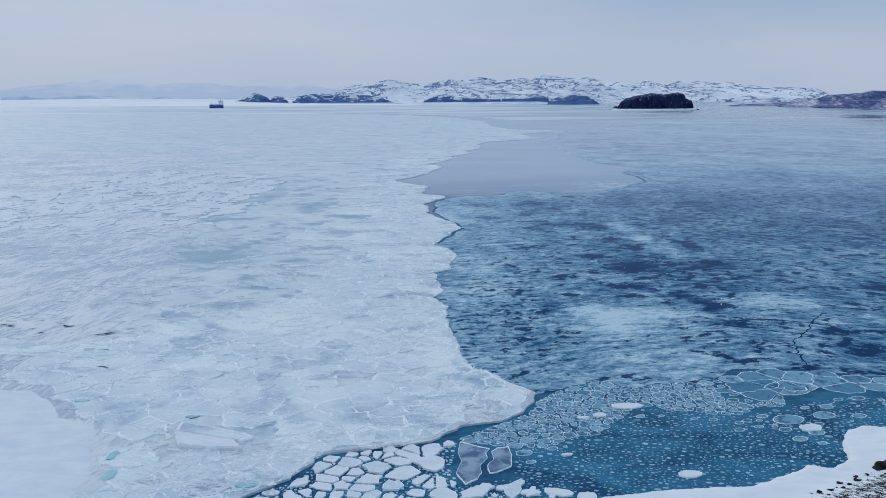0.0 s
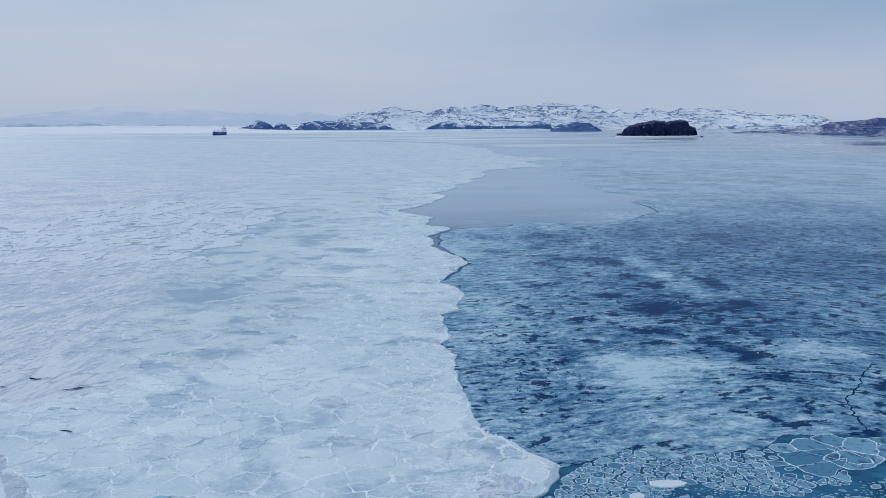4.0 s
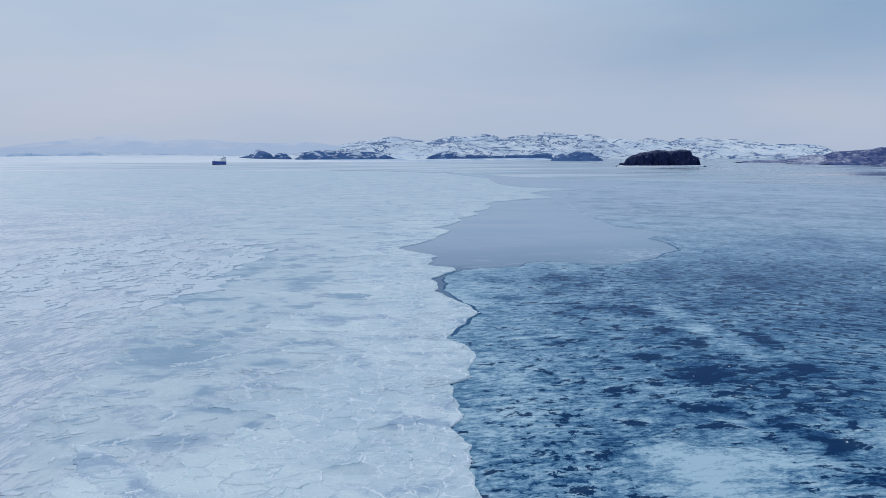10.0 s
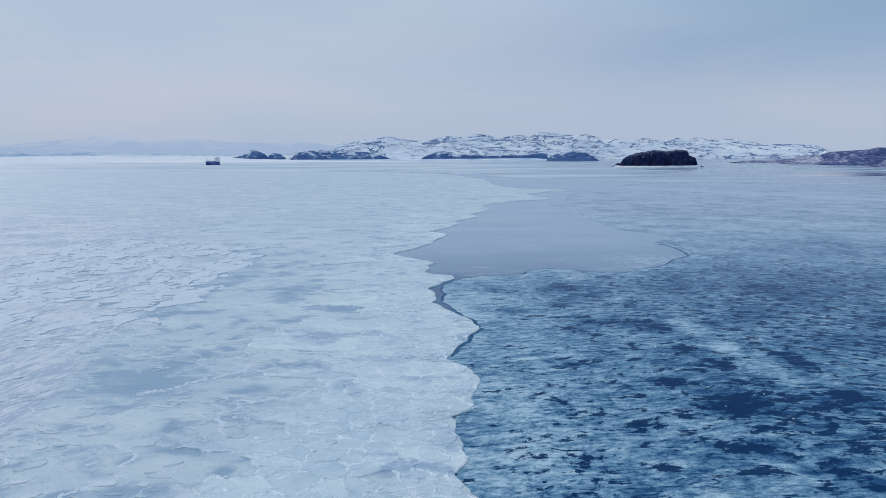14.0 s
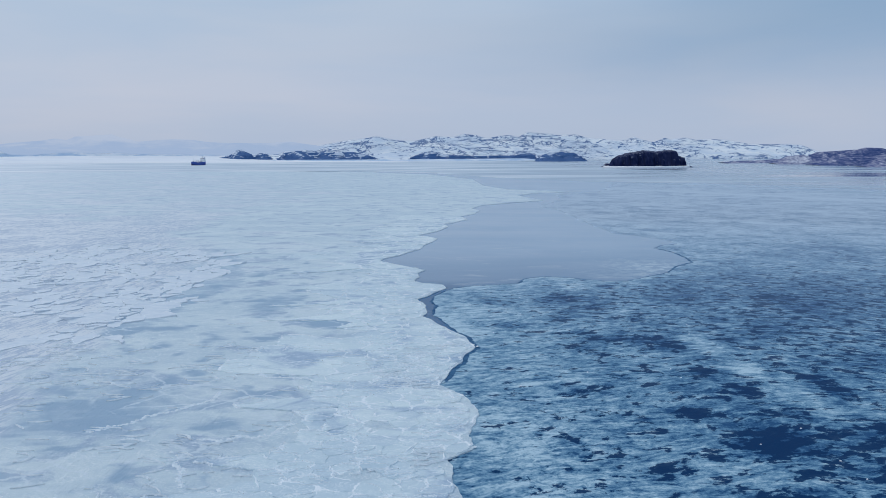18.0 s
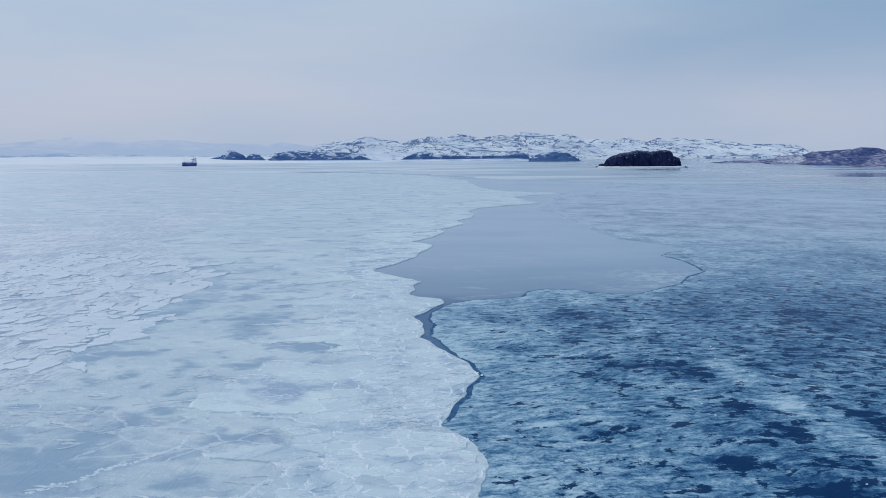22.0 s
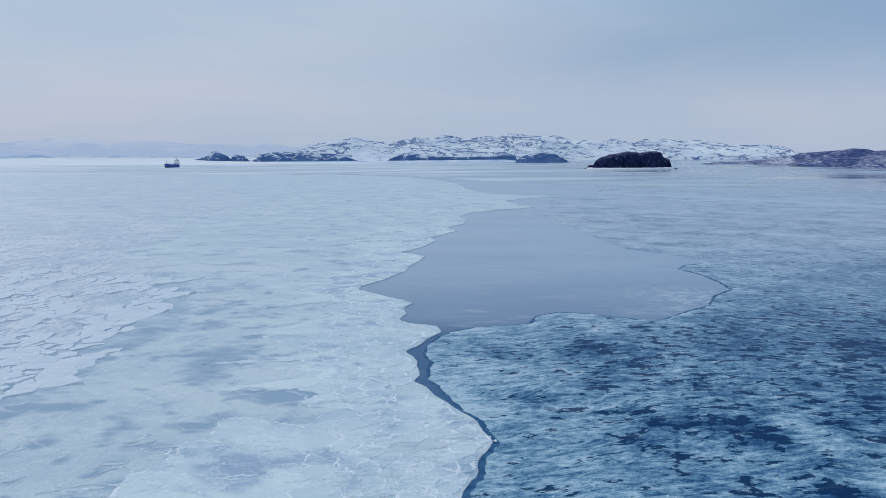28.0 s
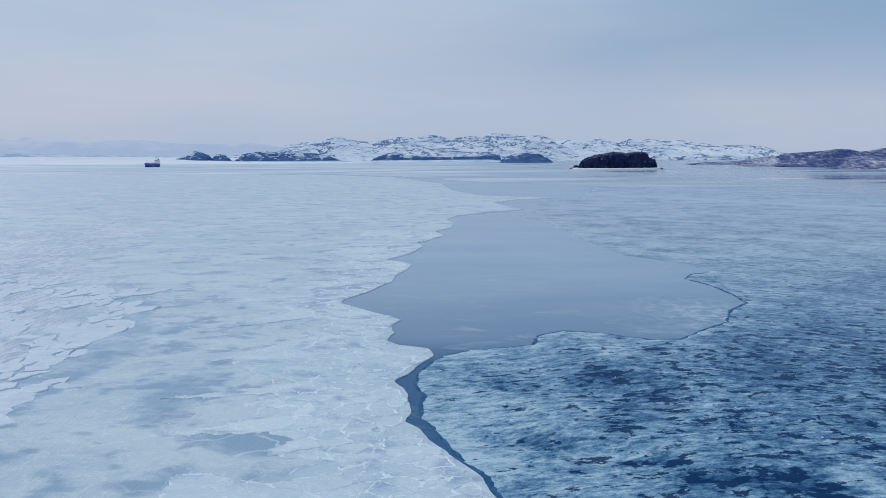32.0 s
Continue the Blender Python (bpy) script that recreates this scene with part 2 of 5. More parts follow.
def m_grey_ice(n, put):
    """Smooth young ice, glossy enough to mirror the low sky, with thin films of frost."""
    a = n.noise(n.place(0.01, 0.03, 1, 0.05), 1, 5, 0.55, 0.5)
    b = n.noise(n.place(0.045, 0.085, 1, 0.25), 1, 8, 0.68, 1.0)
    c = n.noise(n.place(0.22, 0.30, 1, 0.6), 1, 6, 0.66, 0.9)
    age = n.add("ShaderNodeAttribute", attr="age").outputs["Fac"]
    film = n.add("ShaderNodeAttribute", attr="film").outputs["Fac"]
    col = n.mix(n.step(a, 0.3, 0.7), (0.300, 0.420, 0.545, 1), (0.365, 0.470, 0.585, 1))
    col = n.mix(age, (0.016, 0.105, 0.235, 1), col)
    col = n.mix(n.step(b, 0.54, 0.72, 0, 0.5), col, (0.42, 0.50, 0.57, 1))
    col = n.mix(n.math("MULTIPLY", film, n.step(c, 0.44, 0.60, 0, 0.8)), col, (0.50, 0.61, 0.68, 1))
    put(color=col, rough=0.2, spec=0.05, normal=bump(n, b, 0.05, 0.03))


def m_far_ice(n, put):
    a = n.noise(n.place(0.0016, 0.0055, 1, -0.16), 1, 5, 0.55, 0.8)
    b = n.noise(n.place(0.004, 0.012, 1, 0.3), 1, 5, 0.55, 0.6)
    v = n.math("ADD", n.math("MULTIPLY", a, 0.62), n.math("MULTIPLY", b, 0.38))
    pale = n.add("ShaderNodeAttribute", attr="pale").outputs["Fac"]
    v = n.math("MULTIPLY_ADD", pale, 0.20, v)
    col = n.ramp(v, [(0.36, (0.14, 0.20, 0.30)), (0.48, (0.30, 0.38, 0.48)), (0.60, (0.46, 0.54, 0.62)), (0.86, (0.84, 0.85, 0.87))])
    put(color=col, rough=n.math("MULTIPLY_ADD", pale, 0.35, n.step(v, 0.36, 0.62, 0.06, 0.30)), spec=n.math("MULTIPLY_ADD", pale, -0.20, 0.25))


def m_thin_floe(n, put):
    r = n.add("ShaderNodeObjectInfo").outputs["Random"]
    island = n.add("ShaderNodeNewGeometry").outputs["Random Per Island"]
    pick = n.math("FRACT", n.math("ADD", r, island))
    a = n.noise(n.place(0.7, 0.5, 1), 1, 5, 0.6, 0.6)
    col = n.mix(pick, (0.065, 0.20, 0.32, 1), (0.22, 0.40, 0.52, 1))
    col = n.mix(n.step(a, 0.50, 0.64, 0, 0.9), col, (0.035, 0.10, 0.20, 1))
    put(color=col, rough=0.5, spec=0.03, normal=bump(n, a, 0.2, 0.03))


def m_thin_rim(n, put):
    b = n.noise(n.place(1.6, 1.6, 1), 1, 5, 0.65)
    put(color=n.mix(n.step(b, 0.36, 0.62), (0.34, 0.52, 0.63, 1), (0.80, 0.86, 0.89, 1)), rough=0.6, spec=0.1)


def m_grey_floe(n, put):
    a = n.noise(n.place(0.42, 0.40, 1), 1, 6, 0.62, 0.6)
    col = n.mix(n.step(a, 0.38, 0.62), (0.075, 0.15, 0.26, 1), (0.29, 0.38, 0.49, 1))
    put(color=col, rough=0.5, spec=0.05)


def m_slush(n, put):
    island = n.add("ShaderNodeNewGeometry").outputs["Random Per Island"]
    col = n.mix(island, (0.07, 0.22, 0.34, 1), (0.40, 0.58, 0.68, 1))
    put(color=col, rough=0.5, spec=0.05)


def m_brash(n, put):
    island = n.add("ShaderNodeNewGeometry").outputs["Random Per Island"]
    put(color=n.ramp(island, [(0.0, (0.14, 0.30, 0.42)), (0.45, (0.34, 0.50, 0.60)), (1.0, (0.70, 0.77, 0.81))]), rough=0.6, spec=0.1)


def m_rock(n, put):
    a = n.noise(n.place(0.05, 0.05, 0.018), 1, 7, 0.62, 0.7)
    b = n.noise(n.place(0.35, 0.35, 0.12), 1, 5, 0.6)
    # Navy tint puts the haze of two kilometres of air into the rock.
    col = n.mix(n.step(a, 0.35, 0.68), (0.006, 0.012, 0.048, 1), (0.032, 0.042, 0.105, 1))
    up = n.add("ShaderNodeSeparateXYZ", {0: n.add("ShaderNodeNewGeometry").outputs["Normal"]}).outputs[2]
    lie = n.step(n.math("ADD", up, n.math("MULTIPLY", n.math("SUBTRACT", b, 0.5), 1.5)), 0.62, 1.05, 0, 0.42)
    col = n.mix(lie, col, (0.34, 0.35, 0.45, 1))
    fleck = n.noise(n.place(0.09, 0.09, 0.13), 1, 5, 0.7, 0.4)
    col = n.mix(n.step(fleck, 0.62, 0.70, 0, 0.45), col, (0.55, 0.58, 0.68, 1))
    put(color=col, rough=0.95, spec=0.0, normal=bump(n, n.math("ADD", a, b), 0.8, 1.5))


def m_near_rock(n, put):
    a = n.noise(n.place(0.8, 0.8, 1.4), 1, 7, 0.65, 0.5)
    col = n.mix(n.step(a, 0.35, 0.68), (0.006, 0.008, 0.010, 1), (0.035, 0.036, 0.034, 1))
    put(color=col, rough=0.85, spec=0.08, normal=bump(n, a, 0.9, 0.2))


def m_shore_snow(n, put):
    """Snow with bare scree and dry stalks showing through in places."""
    a = n.noise(n.place(0.25, 0.5, 0.5), 1, 6, 0.6, 0.4)
    b = n.noise(n.place(1.3, 2.6, 1.5, 0.6), 1, 7, 0.74, 0.8)
    bare = n.add("ShaderNodeAttribute", attr="bare").outputs["Fac"]
    col = n.mix(n.step(a, 0.3, 0.7), (0.72, 0.755, 0.80, 1), (0.82, 0.835, 0.86, 1))
    soil = n.step(n.math("ADD", b, n.math("MULTIPLY", bare, 0.38)), 0.78, 0.83)
    col = n.mix(soil, col, (0.03, 0.03, 0.034, 1))
    put(color=col, rough=0.8, spec=0.12, normal=bump(n, n.math("ADD", a, b), 0.4, 0.12))


def m_mountain(n, put):
    """Snowfields with thin lines and strips of dark scrub slanting over the slopes."""
    scrub = n.add("ShaderNodeAttribute", attr="scrub").outputs["Fac"]
    a = n.noise(n.place(0.006, 0.006, 0.02, 0.1), 1, 5, 0.55, 0.8)
    b = n.noise(n.place(0.022, 0.016, 0.10), 1, 6, 0.65, 0.6)
    xyz = n.add("ShaderNodeSeparateXYZ", {0: n.add("ShaderNodeNewGeometry").outputs["Position"]})
    x, y, z = xyz.outputs[0], xyz.outputs[1], xyz.outputs[2]
    dark = n.step(n.math("MULTIPLY_ADD", scrub, 0.55, n.math("MULTIPLY_ADD", b, 0.6, n.math("MULTIPLY", a, 0.3))), 0.66, 0.86, 0, 0.9)
    for k, (slant, long, high, wide_line) in enumerate(((0.10, 0.0042, 0.020, 0.022), (-0.16, 0.0055, 0.024, 0.020), (0.03, 0.0035, 0.030, 0.024), (0.30, 0.0060, 0.016, 0.015))):
        across = n.math("MULTIPLY_ADD", x, slant, z)
        spot = n.add("ShaderNodeCombineXYZ", {0: n.math("MULTIPLY", x, long), 1: n.math("MULTIPLY", across, high), 2: n.math("MULTIPLY_ADD", y, 0.002, 3.7 * k)}).outputs[0]
        fold = n.noise(spot, 1.0, 5, 0.58, 0.7)
        where = n.noise(spot, 0.55, 4, 0.6, 0.3)
        line = n.step(n.math("ABSOLUTE", n.math("SUBTRACT", fold, 0.5)), wide_line, wide_line * 0.35)
        line = n.math("MULTIPLY", line, n.step(n.math("MULTIPLY_ADD", n.math("SUBTRACT", b, 0.5), 0.6, where), 0.45, 0.56, 0, 0.9))
        dark = n.math("MAXIMUM", dark, line)
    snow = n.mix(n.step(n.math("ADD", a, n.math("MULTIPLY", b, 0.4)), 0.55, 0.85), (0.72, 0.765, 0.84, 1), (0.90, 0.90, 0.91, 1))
    # The scrub's strong blue holds the air haze of the distance.
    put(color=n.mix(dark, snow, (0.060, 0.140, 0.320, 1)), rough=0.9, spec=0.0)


def m_forest(n, put):
    a = n.noise(n.place(0.02, 0.02, 0.03), 1, 6, 0.6, 0.4)
    col = n.mix(n.step(a, 0.35, 0.7), (0.06, 0.125, 0.28, 1), (0.115, 0.195, 0.37, 1))
    gap = n.noise(n.place(0.022, 0.02, 0.05), 1, 6, 0.6, 0.8)
    col = n.mix(n.step(n.math("MULTIPLY_ADD", n.add("ShaderNodeSeparateXYZ", {0: n.add("ShaderNodeNewGeometry").outputs["Position"]}).outputs[2], 0.004, gap), 0.66, 0.72, 0, 0.9), col, (0.66, 0.71, 0.80, 1))
    put(color=col, rough=0.95, spec=0.0)


def m_wood_hill(n, put):
    a = n.noise(n.place(0.010, 0.004, 0.02), 1, 5, 0.55, 0.6)
    b = n.noise(n.place(0.09, 0.05, 0.26), 1, 7, 0.74, 0.3)
    v = n.math("ADD", n.math("MULTIPLY", a, 0.5), n.math("MULTIPLY", b, 0.72))
    col = n.ramp(v, [(0.50, (0.045, 0.075, 0.200)), (0.60, (0.115, 0.140, 0.275)), (0.67, (0.33, 0.33, 0.44)), (0.78, (0.72, 0.70, 0.76))])
    put(color=col, rough=0.95, spec=0.0)


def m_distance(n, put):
    """The farthest range, pale in the air of many kilometres: haze put in as glow."""
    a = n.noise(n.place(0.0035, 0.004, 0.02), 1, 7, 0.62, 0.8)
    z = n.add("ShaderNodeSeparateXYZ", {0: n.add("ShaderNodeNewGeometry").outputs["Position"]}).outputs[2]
    # Paler with height: snowy tops, and haze fading into the sky.
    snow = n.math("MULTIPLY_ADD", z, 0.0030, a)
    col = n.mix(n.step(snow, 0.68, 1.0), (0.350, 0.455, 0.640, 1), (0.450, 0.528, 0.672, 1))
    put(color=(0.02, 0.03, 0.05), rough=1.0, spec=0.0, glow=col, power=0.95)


def m_paint(base, vary=0.2, rough=0.5, grime=(0.1, 0.06, 0.04)):
    def build(n, put):
        a = n.noise(n.place(0.4, 0.4, 0.7), 1, 5, 0.6, 0.3)
        streaks = n.noise(n.place(0.9, 0.9, 0.08), 1, 5, 0.6)
        col = n.mix(n.step(a, 0.3, 0.7), (*[c * (1 - vary) for c in base], 1), (*base, 1))
        col = n.mix(n.step(streaks, 0.6, 0.8, 0, 0.35), col, (*grime, 1))
        put(color=col, rough=rough, spec=0.1)
    return build


def m_crack(n, put):
    a = n.noise(n.place(0.6, 0.6, 1), 1, 5, 0.6)
    put(color=n.mix(a, (0.005, 0.022, 0.06, 1), (0.02, 0.06, 0.13, 1)), rough=0.7, spec=0.0)


def m_dark_ice(n, put):
    a = n.noise(n.place(0.5, 0.5, 1), 1, 6, 0.65, 0.5)
    put(color=n.mix(n.step(a, 0.3, 0.7), (0.018, 0.080, 0.185, 1), (0.065, 0.175, 0.305, 1)), rough=0.6, spec=0.03)


WATER, WHITE_ICE, PLATE = material("sea_water", m_water), material("white_ice", m_white_ice), material("ice_plate", m_plate)
FAR_SNOW, HAZY_SNOW = material("far_snow", m_far_snow), material("hazy_snow", m_hazy_snow)
SNOW, RIME, FROST = material("snow", m_snow), material("rime", m_rime), material("frosted_ice", m_frost)
GREY_ICE, FAR_ICE = material("grey_ice", m_grey_ice), material("far_ice", m_far_ice)
THIN_FLOE, GREY_FLOE, SLUSH = material("thin_floe", m_thin_floe), material("grey_floe", m_grey_floe), material("slush", m_slush)
THIN_RIM, BRASH = material("thin_rim", m_thin_rim), material("brash", m_brash)
ROCK, NEAR_ROCK, SHORE = material("cliff_rock", m_rock), material("wet_rock", m_near_rock), material("shore_snow", m_shore_snow)
MOUNTAIN, FOREST = material("snowy_slopes", m_mountain), material("forest", m_forest)
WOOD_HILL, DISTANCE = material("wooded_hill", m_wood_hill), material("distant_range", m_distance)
HULL_BLUE = material("hull_paint", m_paint((0.07, 0.125, 0.42), 0.3, 0.6, (0.04, 0.055, 0.13)))
HULL_RED = material("bottom_paint", m_paint((0.035, 0.03, 0.06), 0.3, 0.5, (0.04, 0.04, 0.07)))
SHIP_WHITE = material("ship_white", m_paint((0.80, 0.81, 0.84), 0.1, 0.6, (0.66, 0.68, 0.72)))
SHIP_BUFF = material("ship_deck_gear", m_paint((0.30, 0.33, 0.44), 0.2))
SHIP_GLASS = material("ship_glass", m_paint((0.01, 0.012, 0.02), 0.1, 0.1))
CRACK = material("open_crack", m_crack)
DARK_ICE = material("dark_young_ice", m_dark_ice)
CYAN_CRACK = material("deep_ice", m_paint((0.10, 0.36, 0.48), 0.4, 0.35, (0.1, 0.3, 0.4)))
CYAN_PATCH = material("wet_ice", m_paint((0.30, 0.56, 0.66), 0.15, 0.35, (0.4, 0.55, 0.62)))

# ---- helpers for geometry ----
rnd = random.Random(11)


def fbm(x, y, z=0.0, octaves=5):
    return noise.fractal(Vector((x, y, z)), 1.0, 2.0, octaves)


def mesh_ob(name, verts, faces, mats, parent=None, smooth=False, slots=None, label=""):
    me = bpy.data.meshes.new(name)
    me.from_pydata(verts, [], faces)
    for m in mats if isinstance(mats, (list, tuple)) else [mats]:
        me.materials.append(m)
    if slots is not None:
        me.polygons.foreach_set("material_index", slots)
    if smooth:
        me.polygons.foreach_set("use_smooth", [True] * len(me.polygons))
    me.update()
    ob = new(name, me)
    if parent:
        ob.parent = parent
    if label:
        ob["label"] = label
    return ob


def part(name, bm, mat_, parent, label=""):
    me = bpy.data.meshes.new(name)
    bm.to_mesh(me)
    bm.free()
    me.materials.append(mat_)
    ob = new(name, me)
    ob.parent = parent
    if label:
        ob["label"] = label
    return ob


def attribute(ob, name, values):
    ob.data.attributes.new(name, "FLOAT", "POINT").data.foreach_set("value", values)


def grid_faces(rows, cols):
    return [(i * cols + j, i * cols + j + 1, (i + 1) * cols + j + 1, (i + 1) * cols + j)
            for i in range(rows - 1) for j in range(cols - 1)]


def along(points, step):
    """Points every step metres along a line of corners."""
    out = []
    for (x0, y0), (x1, y1) in zip(points, points[1:]):
        n = max(1, int(math.hypot(x1 - x0, y1 - y0) / step))
        out += [(x0 + (x1 - x0) * k / n, y0 + (y1 - y0) * k / n) for k in range(n)]
    return out + [points[-1]]


def inside(x, y, poly):
    hit = False
    for (x0, y0), (x1, y1) in zip(poly, poly[1:] + poly[:1]):
        if (y0 > y) != (y1 > y) and x < x0 + (y - y0) * (x1 - x0) / (y1 - y0):
            hit = not hit
    return hit


def ragged(points, step, amount, size):
    """A line of corners with a natural, uneven course between them."""
    return [(x + amount * fbm(x / size, y / size, 3.1), y + amount * fbm(x / size, y / size, 7.7)) for x, y in along(points, step)]


def fill_sheet(name, outline, z, thick, mat_, inner=(), field=None):
    """A flat sheet of ice with an outline, inner points for its fields, and a side all round."""
    from mathutils.geometry import delaunay_2d_cdt
    n = len(outline)
    pts = [Vector(p) for p in outline] + [Vector(p) for p in inner]
    v2, _, f2, _, _, _ = delaunay_2d_cdt(pts, [(i, (i + 1) % n) for i in range(n)], [], 1, 1e-4)
    verts = [(p.x, p.y, z) for p in v2]
    k = len(verts)
    faces = [tuple(f) for f in f2]
    verts += [(x, y, z) for x, y in outline] + [(x, y, z - thick) for x, y in outline]
    faces += [(k + i, k + (i + 1) % n, k + n + (i + 1) % n, k + n + i) for i in range(n)]
    ob = mesh_ob(name, verts, faces, mat_)
    for key, fn in (field or {}).items():
        attribute(ob, key, [fn(v[0], v[1]) for v in verts])
    return ob


def cells(points, reach, gap):
    """The cell of each point against its neighbours, drawn in by gap."""
    grid = {}
    for i, (x, y) in enumerate(points):
        grid.setdefault((int(x // reach), int(y // reach)), []).append(i)
    out = []
    for i, (x, y) in enumerate(points):
        poly = [(x - reach, y - reach), (x + reach, y - reach), (x + reach, y + reach), (x - reach, y + reach)]
        cx, cy = int(x // reach), int(y // reach)
        near = [j for a in (-2, -1, 0, 1, 2) for b in (-2, -1, 0, 1, 2) for j in grid.get((cx + a, cy + b), ()) if j != i]
        near.sort(key=lambda j: (points[j][0] - x) ** 2 + (points[j][1] - y) ** 2)
        for j in near[:16]:
            dx, dy = points[j][0] - x, points[j][1] - y
            d = math.hypot(dx, dy)
            if d < 0.05:
                continue
            dx, dy, lim = dx / d, dy / d, d / 2 - gap
            side = [(px - x) * dx + (py - y) * dy - lim for px, py in poly]
            cut = []
            for k, p in enumerate(poly):
                q, s0, s1 = poly[(k + 1) % len(poly)], side[k], side[(k + 1) % len(poly)]
                if s0 <= 0:
                    cut.append(p)
                if (s0 < 0 < s1) or (s1 < 0 < s0):
                    f = s0 / (s0 - s1)
                    cut.append((p[0] + (q[0] - p[0]) * f, p[1] + (q[1] - p[1]) * f))
            poly = cut
            if len(poly) < 3:
                break
        out.append(poly if len(poly) >= 3 else None)
    return out


def rounded(poly, times=1, cut=0.25):
    for _ in range(times):
        poly = [(a[0] + (b[0] - a[0]) * f, a[1] + (b[1] - a[1]) * f)
                for a, b in zip(poly, poly[1:] + poly[:1]) for f in (cut, 1 - cut)]
    return poly


def floe_geometry(poly, base, top, rim, width, wobble=0.06, broken=None):
    """Verts, faces and slots (0 top, 1 rim) of a floe: a side, an uneven raised rim, and a flat top a little lower."""
    n = len(poly)
    cx, cy = sum(p[0] for p in poly) / n, sum(p[1] for p in poly) / n
    size = max(0.05, sum(math.hypot(p[0] - cx, p[1] - cy) for p in poly) / n)
    verts, faces, slots = [], [], []
    rings = []
    for inset, z, wave in ((0.0, base, 0), (0.0, top * 0.8, 0.3), (0.35 * width, top + rim, 1), (width, top, 0.25)):
        ring = []
        for x, y in poly:
            w = noise.noise(Vector((x * 0.9, y * 0.9, 5.0)))
            k = 1 - min(0.75, inset * (1 + 0.7 * w) / size) + wobble * w
            ring.append((cx + (x - cx) * k, cy + (y - cy) * k, z + wave * rim * (0.9 * w)))
        rings.append(ring)
    for ring in rings:
        verts += ring
    for r in range(3):
        for i in range(n):
            faces.append((r * n + i, r * n + (i + 1) % n, (r + 1) * n + (i + 1) % n, (r + 1) * n + i))
            x, y = poly[i]
            slots.append(1 if broken is None or noise.noise(Vector((x * 0.35, y * 0.35, 9.0))) > broken else 0)
    faces.append(tuple(range(3 * n, 4 * n)))
    slots.append(0)
    return verts, faces, slots


def joined(shapes):
    verts, faces, slots = [], [], []
    for v, f, s in shapes:
        k = len(verts)
        verts += v
        faces += [tuple(i + k for i in q) for q in f]
        slots += s
    return verts, faces, slots


# ---- the sea ----
def rows_of_depth(y0, y1, least, rate):
    ys = [y0]
    while ys[-1] < y1:
        ys.append(ys[-1] + max(least, (ys[-1] - 55) * rate))
    return ys


ys = [-400, -100] + rows_of_depth(60, 4920, 12, 0.12)
xs = [-4200 + 8400 * k / 60 for k in range(61)]
sea = mesh_ob("water", [(x, y, 0.0) for y in ys for x in xs], grid_faces(len(ys), len(xs)), WATER)
tagged(sea, "dark blue cold sea water with slush", "water", kind="structure")

# the edge of the white ice: x for each y
EDGE_NEAR = [(16, 70), (18.3, 78.2), (22.1, 82.5), (24.6, 89), (31.9, 91.5), (36.5, 93), (40.3, 98), (45.3, 99.8), (47.5, 102.4),
             (49.7, 108), (49.9, 110.2), (46.6, 113.7), (43.7, 118.5), (40.8, 120.4), (38.7, 127.1), (37.6, 136), (35.2, 149.2),
             (34.9, 157.6), (31.9, 165.4), (33.4, 170.4), (30.2, 189.1), (33.9, 193.7), (33, 199), (34.3, 209.2), (32.7, 217.9),
             (26.8, 226.5), (29.1, 238.5), (33.4, 256.5), (31.5, 266)]
EDGE_MID = [(25, 278.5), (22.3, 285.8), (19.3, 289.9), (20.4, 294.7), (19.8, 305.4), (17.3, 315), (21.8, 328.1), (24.6, 335.4),
            (23.4, 341.8), (16.2, 345.4), (13.3, 349.5), (14.6, 358.8), (12.9, 367), (14.8, 375), (4.3, 389), (-4.6, 400),
            (-4.0, 407.7), (0, 418), (7.5, 440.8), (8.5, 456), (12.7, 487.6), (1.6, 502.4), (9.8, 521.6), (16.7, 550.2), (13.5, 568)]
EDGE_FAR = [(26, 601), (22, 627), (31, 656), (33, 684), (28, 707), (36, 746), (62, 778), (90, 806), (71, 889), (87, 931), (134, 964),
            (65, 1027), (40, 1135), (30, 1269), (22, 1380), (-66, 1700), (-254, 1960), (-500, 2060)]
EDGE = EDGE_NEAR + EDGE_MID + EDGE_FAR
edge_ys, edge_xs = [p[1] for p in EDGE], [p[0] for p in EDGE]


def edge_x(y):
    x = float(np.interp(y, edge_ys, edge_xs))
    s = 0.9 + 0.006 * max(0, y - 100)
    return x + s * 0.55 * fbm(y / (4.5 * s), 2.2, 0, 3) + (0.4 + 0.0022 * max(0, y - 100)) * fbm(y / (1.3 + 0.006 * max(0, y - 100)), 8.1, 0, 3)


def blob(x, y, cx, cy, rx, ry):
    return math.exp(-((x - cx) / rx) ** 2 - ((y - cy) / ry) ** 2)


def snowy(x, y):
    """How much snow lies on the white ice."""
    d = edge_x(y) - x
    s = 0.12 + 0.75 * float(np.interp(d + 10 * fbm(x / 18, y / 22, 3.0, 4), [28 + 0.19 * y, 52 + 0.19 * y], [0, 1]))
    s *= float(np.interp(y, [320, 700], [1, 0.35]))
    s += 0.45 * blob(x, y, 45, 110, 9, 12) + 0.5 * blob(x, y, -12, 100, 16, 30) + 0.5 * blob(x, y, -100, 350, 42, 100)
    s -= 0.5 * blob(x, y, 5, 110, 12, 12) + 0.35 * blob(x, y, -20, 265, 16, 30)
    return s + 0.18 * fbm(x / 40, y / 60, 1.0, 4)


